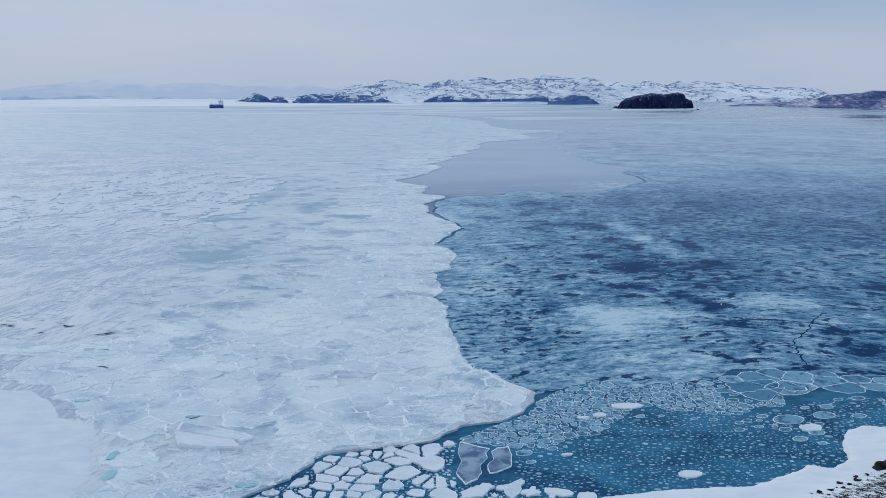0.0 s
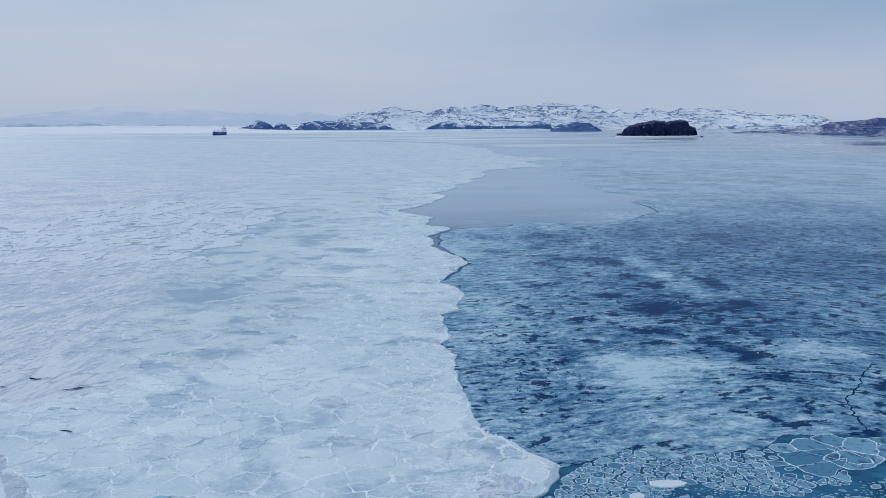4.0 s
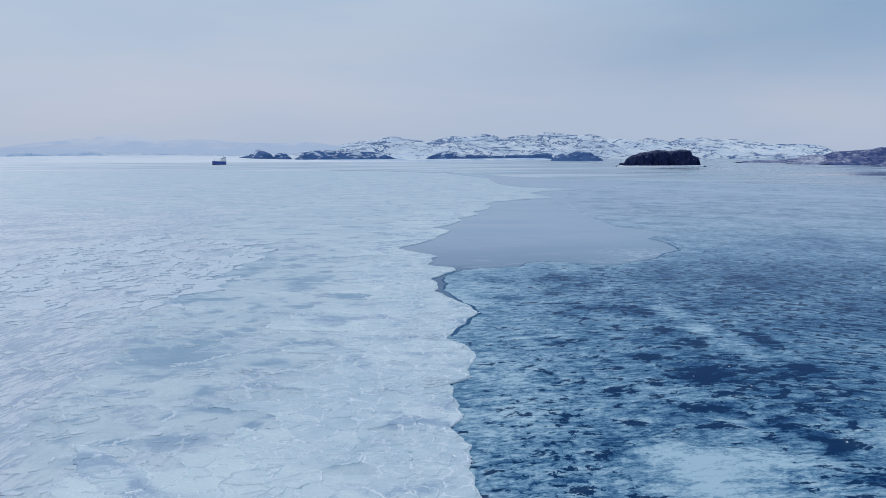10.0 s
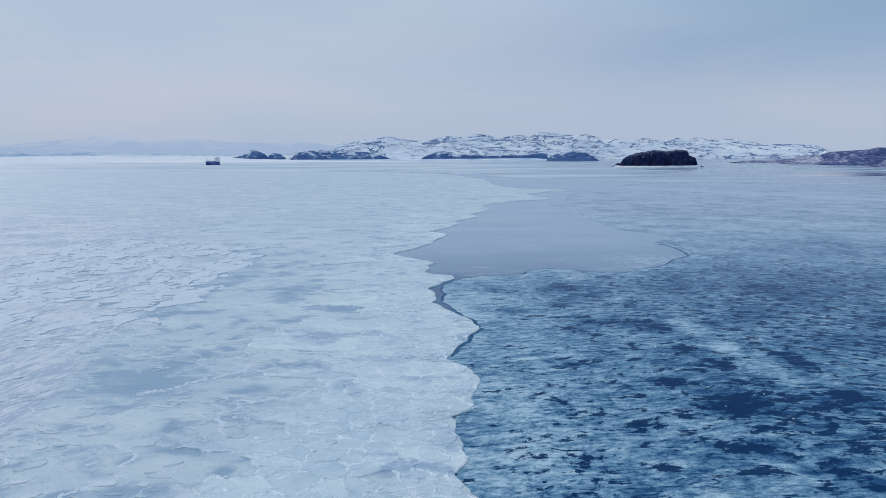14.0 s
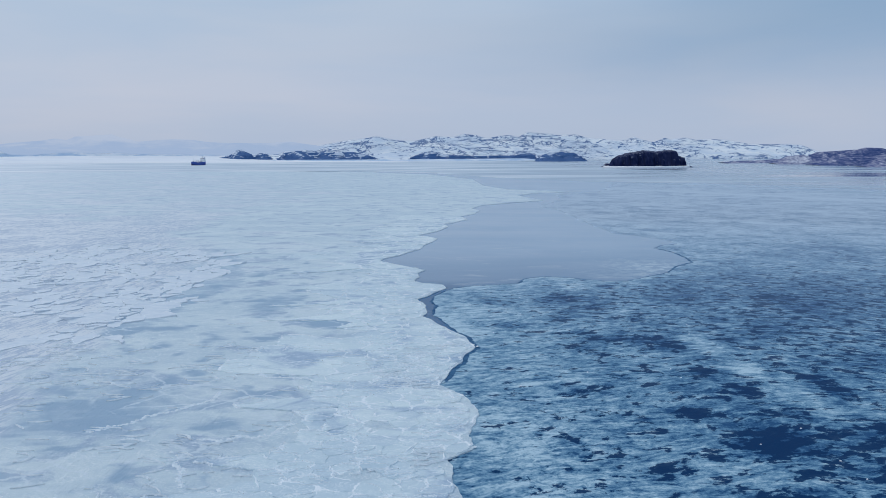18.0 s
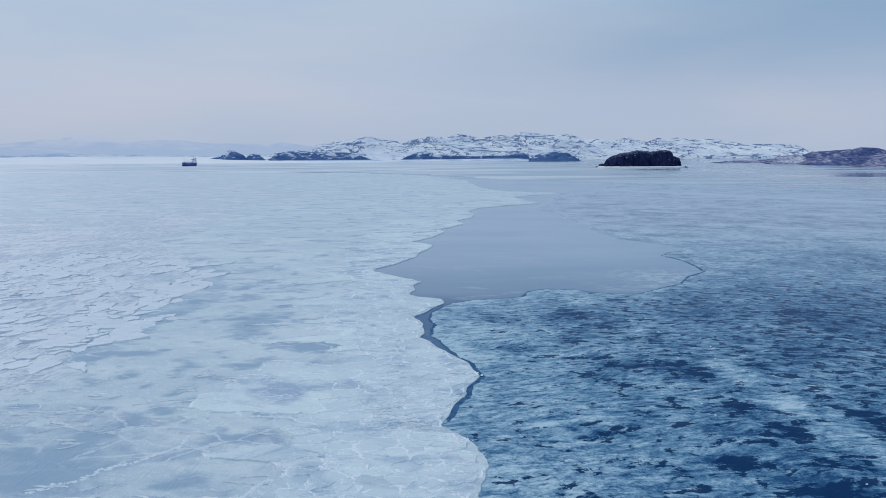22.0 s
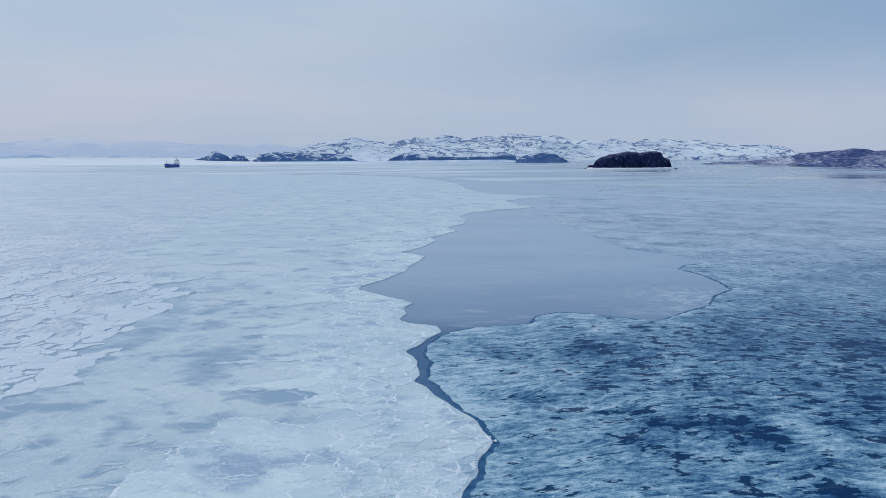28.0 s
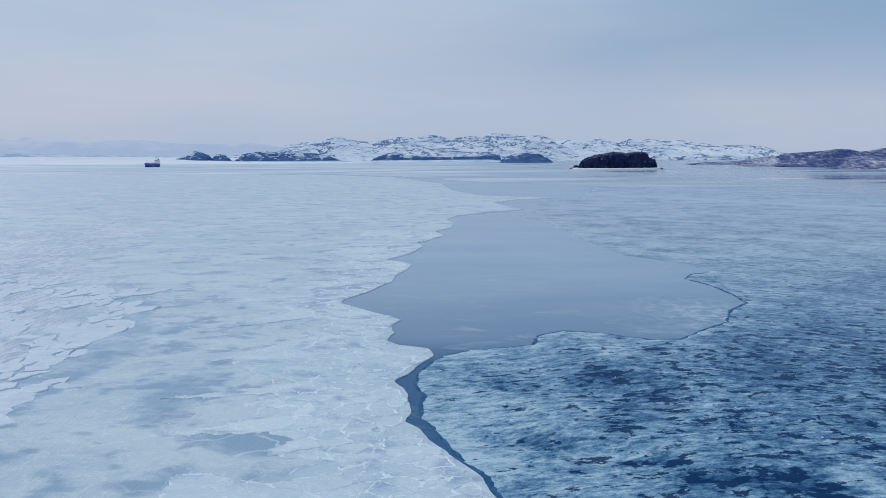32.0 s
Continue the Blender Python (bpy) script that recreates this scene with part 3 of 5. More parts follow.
DAMP = [(-24, 215, 20, 22, 0.25), (-34, 205, 10, 12, 0.3), (-24, 208, 7, 9, 0.3), (-42, 274, 6.5, 3.2, 0.75), (-26, 262.5, 2.2, 4.5, 0.75), (-16, 263.5, 4, 3, 0.6),
        (-29.6, 269, 2, 2, 0.6), (-35.5, 257, 3, 4, 0.5), (10, 281, 6, 4.5, 0.45), (-3, 280, 5, 6, 0.4), (-42, 368, 6, 8, 0.5), (-50, 320, 3, 3.5, 0.6), (3.7, 359, 6, 9, 0.4), (18, 268, 4, 3, 0.35)]
FAINT_DAMP = [(-42, 221, 3, 2.5), (-26, 221, 3, 2.5), (-16, 240, 3, 3), (-57, 253, 4, 5), (6.7, 230, 4, 3), (-5, 203, 4, 3), (12, 196, 4, 3), (-24, 309, 7, 15), (-6, 174, 3, 3),
              (13, 192, 4, 4), (-8, 156, 5, 4.5), (17, 153, 4, 4), (-4, 284, 5, 7), (7, 103, 5, 3.4), (17, 97.5, 4, 3), (-2, 122, 3, 3), (-4, 141, 3.4, 3.4), (-10, 119, 4, 5.5)]


RUBBLE = [(-160, 470), (-75, 432), (-60, 405), (-43, 345), (-47, 301), (-46, 262), (-68, 254), (-112, 246), (-150, 300)]


def wetness(x, y):
    """Where the ice is bare, grey and damp; also greyer all through the rubble."""
    w = max(0.0, 1.1 * fbm(x / 5, y / 7, 21.0, 3) - 0.16) * float(np.interp(x, [-70, -40, 5, 22], [0.4, 1, 1, 0.3])) * float(np.interp(y, [400, 600], [1, 0]))
    if y < 400:
        px, py = x + 1.5 * fbm(x / 4, y / 5, 17.0, 3), y + 1.5 * fbm(x / 4, y / 5, 19.0, 3)
        w += sum(a * blob(px, py, cx, cy, rx, ry) for cx, cy, rx, ry, a in DAMP)
        w += sum(0.62 * blob(px, py, cx, cy, rx, ry) for cx, cy, rx, ry in FAINT_DAMP)
    # Greyer under the slabs, so that the gaps between them show darker.
    if 246 < y < 470 and x < -40 and inside(x, y, RUBBLE):
        w += 0.35
    return w


ys = rows_of_depth(62, 2060, 0.42, 0.0042)
us = [k / 130 for k in range(131)]
verts, snow_vals = [], []
for y in ys:
    xe, w = edge_x(y), 160 + 0.8 * y
    for u in us:
        x = xe - w * (1 - u) ** 2.3
        dz = 0.03 * fbm(x / 6, y / 6, 0, 3) + 0.02 * noise.noise(Vector((x, y, 0))) if u < 1 else 0.0
        verts.append((x, y, 0.25 + dz))
        snow_vals.append(snowy(x, y))
k = len(verts)
faces = grid_faces(len(ys), len(us))
for i, y in enumerate(ys):
    verts += [verts[i * len(us) + len(us) - 1], (edge_x(y) + 0.05, y, -0.15)]
    snow_vals += [0.3, 0]
faces += [(k + 2 * i, k + 2 * i + 1, k + 2 * i + 3, k + 2 * i + 2) for i in range(len(ys) - 1)]
fast_ice = mesh_ob("fast_ice", verts, faces, WHITE_ICE, smooth=True)
attribute(fast_ice, "snowy", snow_vals)
attribute(fast_ice, "wet", [wetness(q[0], q[1]) for q in verts])
tagged(fast_ice, "pale turquoise-white sea ice sheet with a ragged edge", "sea ice", kind="structure")

# grey young ice of the smooth lead, under the frosted ice and the white ice
grey_line = [(-30, 262), (60, 262), (140, 440), (170, 700), (260, 1000), (500, 900), (1500, 600), (1500, 1500), (300, 1900), (-300, 2300), (-300, 1000)]
inner = [(x + rnd.uniform(-4, 4), y + rnd.uniform(-4, 4)) for y in range(270, 1000, 12) for x in range(-20, 250, 12)]
young_ice = fill_sheet("young_ice", grey_line, 0.03, 0.06, GREY_ICE, [p for p in inner if inside(p[0], p[1], grey_line)],
                       {"film": lambda x, y: blob(x, y, 98, 380, 15, 24), "age": lambda x, y: float(np.interp(y + 12 * fbm(x / 25, y / 25, 3), [326, 356, 440, 580], [0, 0.5, 0.9, 1]))})
tagged(young_ice, "smooth grey young sea ice without snow", "sea ice", kind="structure")

# frosted thin ice
RIM = [(29.5, 272), (27.2, 278.5), (25, 286.4), (22.6, 292.8), (22.4, 300.1), (22.8, 305.3), (21.1, 312.2), (21.4, 321.3), (24.2, 330.4),
       (26.6, 335.4), (33, 340.5), (40.8, 342.5), (47.7, 345.7), (49.3, 354.6), (56.3, 360.3), (64.3, 357.4), (74.9, 349.6),
       (83, 350), (89.5, 358), (100.6, 370.1), (106.5, 385), (115.5, 396.8), (116.4, 411.4), (115.5, 430.3), (111.1, 444.3),
       (116.2, 455), (125, 460)]
FLOE_LINE = [(112, 118), (97, 120), (91, 122.5), (80, 122), (75.3, 116.5), (68.8, 115.5), (62.8, 113), (59.3, 116.5), (54.1, 112.4), (49, 109.5)]
back_side = [(122, 480), (104, 515), (97, 591), (93, 680), (80, 735), (104, 810), (110, 900), (160, 965), (215, 1195), (440, 940), (1400, 560), (1400, 90), (300, 112)]
outline = ragged(FLOE_LINE, 0.8, 0.5, 2.0) + [(30, 112)] + along([(24, 140), (20, 200), (15, 262), (20, 270)], 10)
outline += ragged(RIM, 0.8, 0.7, 3.5) + ragged(back_side[:-3], 4, 3, 15) + back_side[-3:]

FROST_SPOTS = [(65, 147, 7.5, 9, 0.42), (63.5, 157, 5, 6, 0.34), (75, 154.5, 8, 3.5, 0.34), (102, 165, 8, 6, 0.40), (66, 124, 15, 8, 0.17), (94, 116, 6, 3, 0.15),
               (82, 263, 4, 14, 0.28), (85.5, 240, 4.5, 10, 0.30), (90, 223, 4, 8, 0.28), (96, 212, 3.5, 6, 0.16), (92, 192, 14, 13, -0.12), (40, 192, 7, 8, 0.10), (86, 299, 5, 6, 0.12), (83, 247, 4, 3.5, -0.3),
               (77, 186, 14, 16, -0.05), (80, 202, 10, 9, -0.05), (102, 690, 5, 14, 0.4), (99, 648, 8, 8, 0.35)]
WINDOWS_FAR = [(57.6, 319.5, 4.2, 8.0), (57.8, 271, 2.4, 3.7), (61.8, 264.7, 3.2, 3.2), (58.2, 297.9, 2.0, 3.8), (55.1, 287.2, 2.4, 3.2), (65.2, 302.8, 2.0, 3.6), (35.5, 312.9, 3, 4), (42.7, 308.3, 2, 3.5),
               (70.5, 265.8, 3.6, 2.6), (76.9, 258.8, 4.2, 5.4), (41.3, 278.1, 2.8, 2.6), (73.3, 288.6, 2.8, 2.8), (74.5, 340, 3, 4), (118, 320.5, 5, 4.5), (89.7, 265.5, 2.2, 3),
               (80, 272.8, 1.8, 2), (59.4, 250.6, 2, 2.2), (55.6, 256.5, 2, 2.4), (96.6, 224.7, 2.0, 4.5), (97.7, 230, 1.6, 4.2), (81, 225, 2.5, 3), (79, 236, 4.2, 2.8)]
WINDOWS_NEAR = [(52.3, 223.4, 2.8, 3), (68.3, 211.9, 3.6, 2.6), (77.9, 199.4, 4.6, 4.8), (85, 211, 2.2, 2), (59.9, 207.2, 1.6, 1.8), (48.1, 197, 1.2, 2.2), (97, 203.3, 3.2, 5), (86.6, 160.7, 2.2, 4),
                (78.9, 162.3, 1.8, 2), (85.2, 165, 1.6, 2), (81.7, 168.9, 2.9, 2), (73.9, 195.2, 4.2, 3.4), (72.9, 177.1, 5.4, 2.8), (58.8, 184.9, 2.6, 3), (51.1, 172.3, 2.8, 2.2),
                (54.5, 159.2, 1.5, 4.4), (87.4, 148.1, 5.1, 2.6), (103.1, 132.4, 3.4, 4), (126, 177, 4, 4.2), (85.6, 156.9, 2.2, 3), (91.5, 123.4, 2.4, 1.6), (103.6, 143.9, 2.2, 2.9)]


def frost_density(x, y):
    wx, wy = x + 1.3 * fbm(x / 3.5, y / 4.5, 11.0, 3), y + 2.0 * fbm(x / 3.5, y / 4.5, 15.0, 3)
    d = 0.545 + sum(a * blob(wx, wy, cx, cy, rx, ry) for cx, cy, rx, ry, a in FROST_SPOTS)
    d -= sum(0.36 * blob(wx, wy, cx, cy, rx, ry) for cx, cy, rx, ry in WINDOWS_NEAR + WINDOWS_FAR if abs(cx - x) < 15 and abs(cy - y) < 25)
    d += 0.30 * math.exp(-((y - float(np.interp(x, [200, 255, 312, 363, 500], [1030, 936, 850, 772, 600]))) / 24) ** 2)
    near_rim = min((math.hypot(x - px, y - py) for px, py in RIM), default=99)
    d += 0.28 * math.exp(-near_rim / 3.0)
    d += float(np.interp(y, [140, 190, 240, 310, 380, 480, 900], [0.03, 0.03, 0.0, -0.05, 0.04, 0.14, 0.24]))
    d += float(np.interp(x - 0.12 * y, [8, 30, 50, 75], [0.07, 0.0, -0.06, -0.10])) * float(np.interp(y, [380, 520], [1, 0]))
    return d + 0.10 * fbm(x / 55, y / 70, 4.0, 3)


def mottle(x, y):
    return min(1, blob(x, y, 47, 140, 11, 32) + 0.7 * blob(x, y, 44, 200, 12, 40))


inner = []
for y in rows_of_depth(112, 1180, 1.5, 0.014):
    st = max(1.5, (y - 55) * 0.014)
    x = 15 + rnd.random() * st
    while x < 90 + y * 0.8:
        px, py = x + rnd.uniform(-0.3, 0.3) * st, y + rnd.uniform(-0.3, 0.3) * st
        if inside(px, py, outline):
            inner.append((px, py))
        x += st
thin_ice = fill_sheet("thin_ice", outline, 0.07, 0.09, FROST, inner, {"frost": frost_density, "mottle": mottle, "along": lambda x, y: x, "across": lambda x, y: y + (15 if x > 92 else 7) * math.log(math.cosh((x - 92) / 26)), "far_sheen": lambda x, y: float(np.interp(y + 0.3 * (x - 80), [235, 400, 640], [0, 0.25, 0.85]))})
tagged(thin_ice, "thin dark blue sea ice mottled with frost streaks", "sea ice", kind="structure")

# light ice far out, beyond the dark streak
far_line = [(-2600, 2050), (-520, 2050), (-254, 2035), (-66, 1800), (40, 1530), (120, 1400), (185, 1290), (245, 1225), (335, 1180), (441, 985), (900, 760), (2600, 600), (3600, 4900), (-3600, 4900)]


def far_pale(x, y):
    return float(np.interp(x + 80 * fbm(x / 400, y / 200, 6), [-100, 500], [1, 0]))


inner = [(x + rnd.uniform(-40, 40), y + rnd.uniform(-20, 20)) for y in range(1250, 4850, 110) for x in range(-3400, 3400, 140)]
far_outline = ragged(far_line, 40, 14, 90)
inner = [p for p in inner if inside(p[0], p[1], far_outline)]
far_ice = fill_sheet("far_ice", far_outline, 0.10, 0.1, FAR_ICE, inner, {"pale": far_pale})
tagged(far_ice, "pale streaked sea ice reaching to the far shore", "sea ice", kind="structure")

# ---- far shores and mountains ----


def scrub_line(x, rise, seed):
    """Dark scrub that keeps to the crests and to a few long lines slanting down the slopes."""
    s = float(np.interp(rise + 0.10 * fbm(x / 60, seed, 1.0, 3), [0.93, 1.0], [0, 0.9])) * float(np.interp(fbm(x / 130, 2.0, seed, 3), [0.0, 0.2], [0.0, 1]))
    for k in range(7):
        mid = 0.5 + 0.5 * math.sin(x / (52 + 23 * k) + 2.1 * k + seed) + 0.22 * fbm(x / 70, 5.0 + k, seed, 4)
        wide = 0.026 + 0.035 * fbm(x / 50, 9.0, seed + k, 3)
        gate = float(np.interp(fbm(x / 110, 3.0 * k, seed + 4, 3), [0.10, 0.24], [0, 1]))
        s = max(s, gate * max(0.0, 1 - abs(rise - mid) / max(0.025, 2 * wide)))
    return s


def terrain(name, profile, y_of, depth, rough, freq, mat_, steps=(220, 26), foot=0.0, parent=None, ridge=0.55, seed=0.0):
    """A range of hills whose crest follows a profile of (x, height), with folds down its slopes."""
    px, pz = [p[0] for p in profile], [p[1] for p in profile]
    cols, rows = steps
    verts, scrub = [], []
    ridge = round(ridge * (rows - 1)) / (rows - 1)
    for j in range(rows):
        v = j / (rows - 1)
        for i in range(cols):
            x = px[0] + (px[-1] - px[0]) * i / (cols - 1)
            crest = float(np.interp(x, px, pz))
            y = y_of(x) + depth * (v - ridge) + 0
            rise = (v / ridge) if v < ridge else (1 - v) / (1 - ridge)
            fold = abs(fbm(x * freq, y * freq * 0.7, seed, 5))
            shape = rise ** 0.8
            z = foot * min(1, 4 * rise) + max(0, crest - foot) * shape
            z -= rough * crest * fold * (4 * rise * (1 - rise) + 0.04) if v < ridge else 0
            verts.append((x, y, z if 0 < j < rows - 1 else -2))
            scrub.append(scrub_line(x, rise if v <= ridge + 0.01 else 1.0, seed))
    ob = mesh_ob(name, verts, grid_faces(rows, cols), mat_, parent, smooth=True)
    attribute(ob, "scrub", scrub)
    return ob


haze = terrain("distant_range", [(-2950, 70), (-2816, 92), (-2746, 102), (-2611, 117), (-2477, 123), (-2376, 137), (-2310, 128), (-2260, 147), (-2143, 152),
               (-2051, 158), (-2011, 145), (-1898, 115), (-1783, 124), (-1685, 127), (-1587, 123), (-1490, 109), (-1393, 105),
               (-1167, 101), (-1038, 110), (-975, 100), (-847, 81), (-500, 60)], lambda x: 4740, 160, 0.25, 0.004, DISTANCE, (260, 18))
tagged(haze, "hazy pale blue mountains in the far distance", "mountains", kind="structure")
lowland = terrain("snowy_lowland", [(-3300, 38), (-2650, 36), (-2100, 38), (-1700, 36), (-1369, 30), (-1216, 22), (-1000, 13), (-700, 9), (-450, 6), (-320, 1)],
                  lambda x: float(np.interp(x, [-2650, -1888], [4380, 4640])), 620, 0.06, 0.003, FAR_SNOW, (140, 20), ridge=0.9)
tagged(lowland, "low snow-covered shore below the hazy mountains", "shore", kind="structure")

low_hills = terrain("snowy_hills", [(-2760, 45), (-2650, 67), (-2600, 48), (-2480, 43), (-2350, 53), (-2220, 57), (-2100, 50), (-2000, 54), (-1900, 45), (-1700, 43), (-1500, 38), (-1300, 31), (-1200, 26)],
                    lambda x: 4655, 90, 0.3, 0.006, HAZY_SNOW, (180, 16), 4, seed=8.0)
tagged(low_hills, "low snowy hills with haze-blue patches below hazy mountains", "hills", kind="structure")

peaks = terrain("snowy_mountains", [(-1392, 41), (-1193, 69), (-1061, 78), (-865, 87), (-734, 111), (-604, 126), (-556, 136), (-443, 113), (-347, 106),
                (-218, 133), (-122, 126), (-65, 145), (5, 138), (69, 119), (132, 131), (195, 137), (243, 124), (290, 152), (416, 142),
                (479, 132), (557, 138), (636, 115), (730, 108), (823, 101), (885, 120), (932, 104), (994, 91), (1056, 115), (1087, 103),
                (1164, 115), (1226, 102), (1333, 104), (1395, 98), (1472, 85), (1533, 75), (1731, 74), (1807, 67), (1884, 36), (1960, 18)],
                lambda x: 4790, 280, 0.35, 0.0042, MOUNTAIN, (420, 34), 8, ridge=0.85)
tagged(peaks, "snow-covered mountains with dark strips of scrub", "mountains", kind="structure")
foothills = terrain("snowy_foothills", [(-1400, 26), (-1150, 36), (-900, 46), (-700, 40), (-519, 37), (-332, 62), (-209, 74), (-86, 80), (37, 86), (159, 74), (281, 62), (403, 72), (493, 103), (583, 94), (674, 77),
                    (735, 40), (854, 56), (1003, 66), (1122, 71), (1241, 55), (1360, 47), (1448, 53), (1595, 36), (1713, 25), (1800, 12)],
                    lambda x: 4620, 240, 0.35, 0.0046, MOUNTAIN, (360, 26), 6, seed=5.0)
tagged(foothills, "rolling snowy foothills with dark scrub bands", "hills", kind="structure")

SKYLINE = [(-1193, 69), (-865, 87), (-734, 111), (-556, 136), (-347, 106), (-218, 133), (-65, 145), (69, 125), (243, 130), (290, 150), (479, 132), (636, 118), (823, 104), (1164, 110), (1395, 96), (1731, 70)]
ridge_rnd = random.Random(5)
for k in range(12):
    mid, half = -900 + 215 * k + ridge_rnd.uniform(-60, 60), ridge_rnd.uniform(130, 260)
    high = float(np.interp(mid, [q[0] for q in SKYLINE], [q[1] for q in SKYLINE])) * ridge_rnd.uniform(0.66, 0.9)
    lean = ridge_rnd.uniform(-0.35, 0.35)
    prof = [(mid + half * u, max(0.5, high * (0.5 + 0.5 * math.cos(math.pi * max(-1, min(1, u - lean * (1 - u * u))))) + 9 * (1 - abs(u)) * fbm(u * 2.5, k, 0, 3))) for u in [-1 + q / 10 for q in range(21)]]
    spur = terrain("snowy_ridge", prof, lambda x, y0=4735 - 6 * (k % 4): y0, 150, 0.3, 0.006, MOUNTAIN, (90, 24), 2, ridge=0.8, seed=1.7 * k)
    tagged(spur, "snowy mountain ridge lined with dark scrub", "mountain", "ridges of the far shore", "structure")

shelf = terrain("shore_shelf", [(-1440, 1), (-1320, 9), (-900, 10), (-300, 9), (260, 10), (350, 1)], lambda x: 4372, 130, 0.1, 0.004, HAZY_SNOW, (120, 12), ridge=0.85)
tagged(shelf, "low shelf of snow-covered shore ice under headlands", "shore", kind="structure")

HEADLANDS = [([(-1390, 2), (-1355, 22), (-1301, 34), (-1269, 58), (-1243, 68), (-1220, 56), (-1180, 40), (-1150, 4)], 4480),
             ([(-1185, 4), (-1144, 44), (-1097, 46), (-1060, 4)], 4480),
             ([(-1042, 12), (-1004, 45), (-942, 56), (-880, 58), (-818, 47), (-756, 43), (-695, 49), (-633, 48), (-572, 36), (-505, 12)], 4470),
             ([(-348, 5), (-296, 35), (-251, 41), (-205, 48), (-169, 31), (-114, 28), (-23, 25), (37, 22), (97, 25), (188, 24), (248, 32), (293, 37), (314, 26), (326, 4)], 4460),
             ([(276, 2), (304, 26), (341, 39), (392, 43), (455, 35), (480, 23), (506, 1)], 3850)]


def headland(profile, y):
    """A wooded cape: a slope closely covered with small ragged tree tops."""
    root = new("headland")
    root.location = (profile[0][0], y, 0)
    ground = terrain("slope", profile, lambda x: y, 110, 0.2, 0.012, FOREST, (70, 12), ridge=0.6)
    trees = []
    px, pz = [p[0] for p in profile], [p[1] for p in profile]
    count = int((px[-1] - px[0]) * 0.9)
    for _ in range(count):
        x, v = rnd.uniform(px[0] + 4, px[-1] - 4), rnd.uniform(0.12, 0.62)
        z = float(np.interp(x, px, pz)) * (v / 0.6) ** 0.8 * 0.86
        s, h = rnd.uniform(2.2, 4.5), rnd.uniform(4, 8)
        yy = y + 110 * (v - 0.6)
        trees.append(([(x - s, yy, z), (x, yy - s, z), (x + s, yy, z), (x, yy + s, z), (x + rnd.uniform(-1, 1), yy, z + h)],
                      [(0, 1, 4), (1, 2, 4), (2, 3, 4), (3, 0, 4)], [0] * 4))
    v, f, s = joined(trees)
    wood = mesh_ob("trees", v, f, FOREST)
    wood["kind"] = "stuff"
    for ob in (ground, wood):
        ob.parent = root
        ob.matrix_parent_inverse = Matrix.Translation(root.location).inverted()
    return tagged(root, "dark wooded headland on the far shore", "headland", "headlands")


for prof, y in HEADLANDS:
    headland(prof, y)

RIGHT_HILLS = [([(860, 2), (888, 6), (980, 9), (1054, 14), (1128, 20), (1164, 35), (1220, 38), (1293, 43), (1330, 48), (1367, 44), (1404, 38), (1474, 42), (1600, 51), (1800, 42)], lambda x: 2980 - 0.1 * (x - 900), 160),
               ([(940, 2), (979, 23), (1030, 28), (1065, 17), (1112, 2)], lambda x: 2720, 110),
               ([(950, 2), (973, 13), (1018, 29), (1048, 38), (1093, 48), (1138, 46), (1161, 40), (1300, 52), (1500, 40)], lambda x: 2440, 140),
               ([(975, 1), (989, 6), (1028, 31), (1055, 41), (1079, 47), (1150, 54), (1300, 60), (1500, 40)], lambda x: 2190, 130)]
for prof, line, depth in RIGHT_HILLS:
    hill = terrain("wooded_hill", prof, line, depth, 0.3, 0.011, WOOD_HILL, (150, 22), seed=9.0)
    tagged(hill, "brown wooded hill dusted with snow on the shore", "hill", "hills on the shore", "structure")
shore_line = ragged([(840, 3300), (1005, 3220), (1200, 2960), (1110, 2740), (1105, 2400), (1050, 2130), (1050, 1900), (1500, 1700), (1500, 3300)], 25, 10, 60)
tagged(fill_sheet("shore_snow_strip", shore_line, 1.2, 1.5, FAR_SNOW), "strip of snow along the hilly shore", "shore", kind="structure")

# ---- the island ----
island = new("island")
island.location = (462, 2262, 0)
island.scale = (0.97, 0.97, 0.97)
TOP = [(0, 0), (3, 4), (7, 12), (14, 22), (24, 30), (36, 33), (52, 38), (70, 40), (88, 44), (104, 44), (116, 42), (124, 38), (130, 41), (150, 45), (170, 44), (176, 41), (179, 31), (188, 28), (196, 25), (200, 14), (203, 0)]
verts, cols, rows = [], 190, 56
for j in range(rows):
    v = -1 + 2 * j / (rows - 1)
    for i in range(cols):
        s = 203 * i / (cols - 1)
        top = float(np.interp(s, [p[0] for p in TOP], [p[1] for p in TOP]))
        butt = 10 * fbm(s / 22, 0.4, v * 0.6, 4) + 6 * fbm(s / 6, 3.0, v, 3)
        keep = max(0.0, 1 - abs(v) ** 9)
        z = top * keep ** 0.75 + (2.4 * fbm(s / 14, v * 5, 2, 4) * min(1, top / 12) if abs(v) < 0.97 else 0)
        z += 0.9 * fbm(s / 4.5, v * 9, 6, 3) * min(1, top / 20)
        verts.append((s - 101.5, v * 48 * (0.55 + 0.45 * math.sin(math.pi * s / 203)) + butt * (1 - keep * 0.6), max(z, -1) if abs(v) < 1 else -1))
mesh_ob("cliff", verts, grid_faces(rows, cols), ROCK, island, label="dark steep rock with snow on its ledges")
ring = [(114 * math.cos(a), -1 + 73 * math.sin(a)) for a in [2 * math.pi * k / 120 for k in range(120)]]
ring = [(x + 3 * fbm(x / 15, y / 15, 1), y + 3 * fbm(x / 15, y / 15, 5)) for x, y in ring]
v, f, s = floe_geometry(ring, -0.3, 4.2, 0.8, 12, 0.0)
mesh_ob("ice_foot", v, f, [FAR_SNOW, FAR_SNOW], island, slots=s, label="white ice foot round the rock")
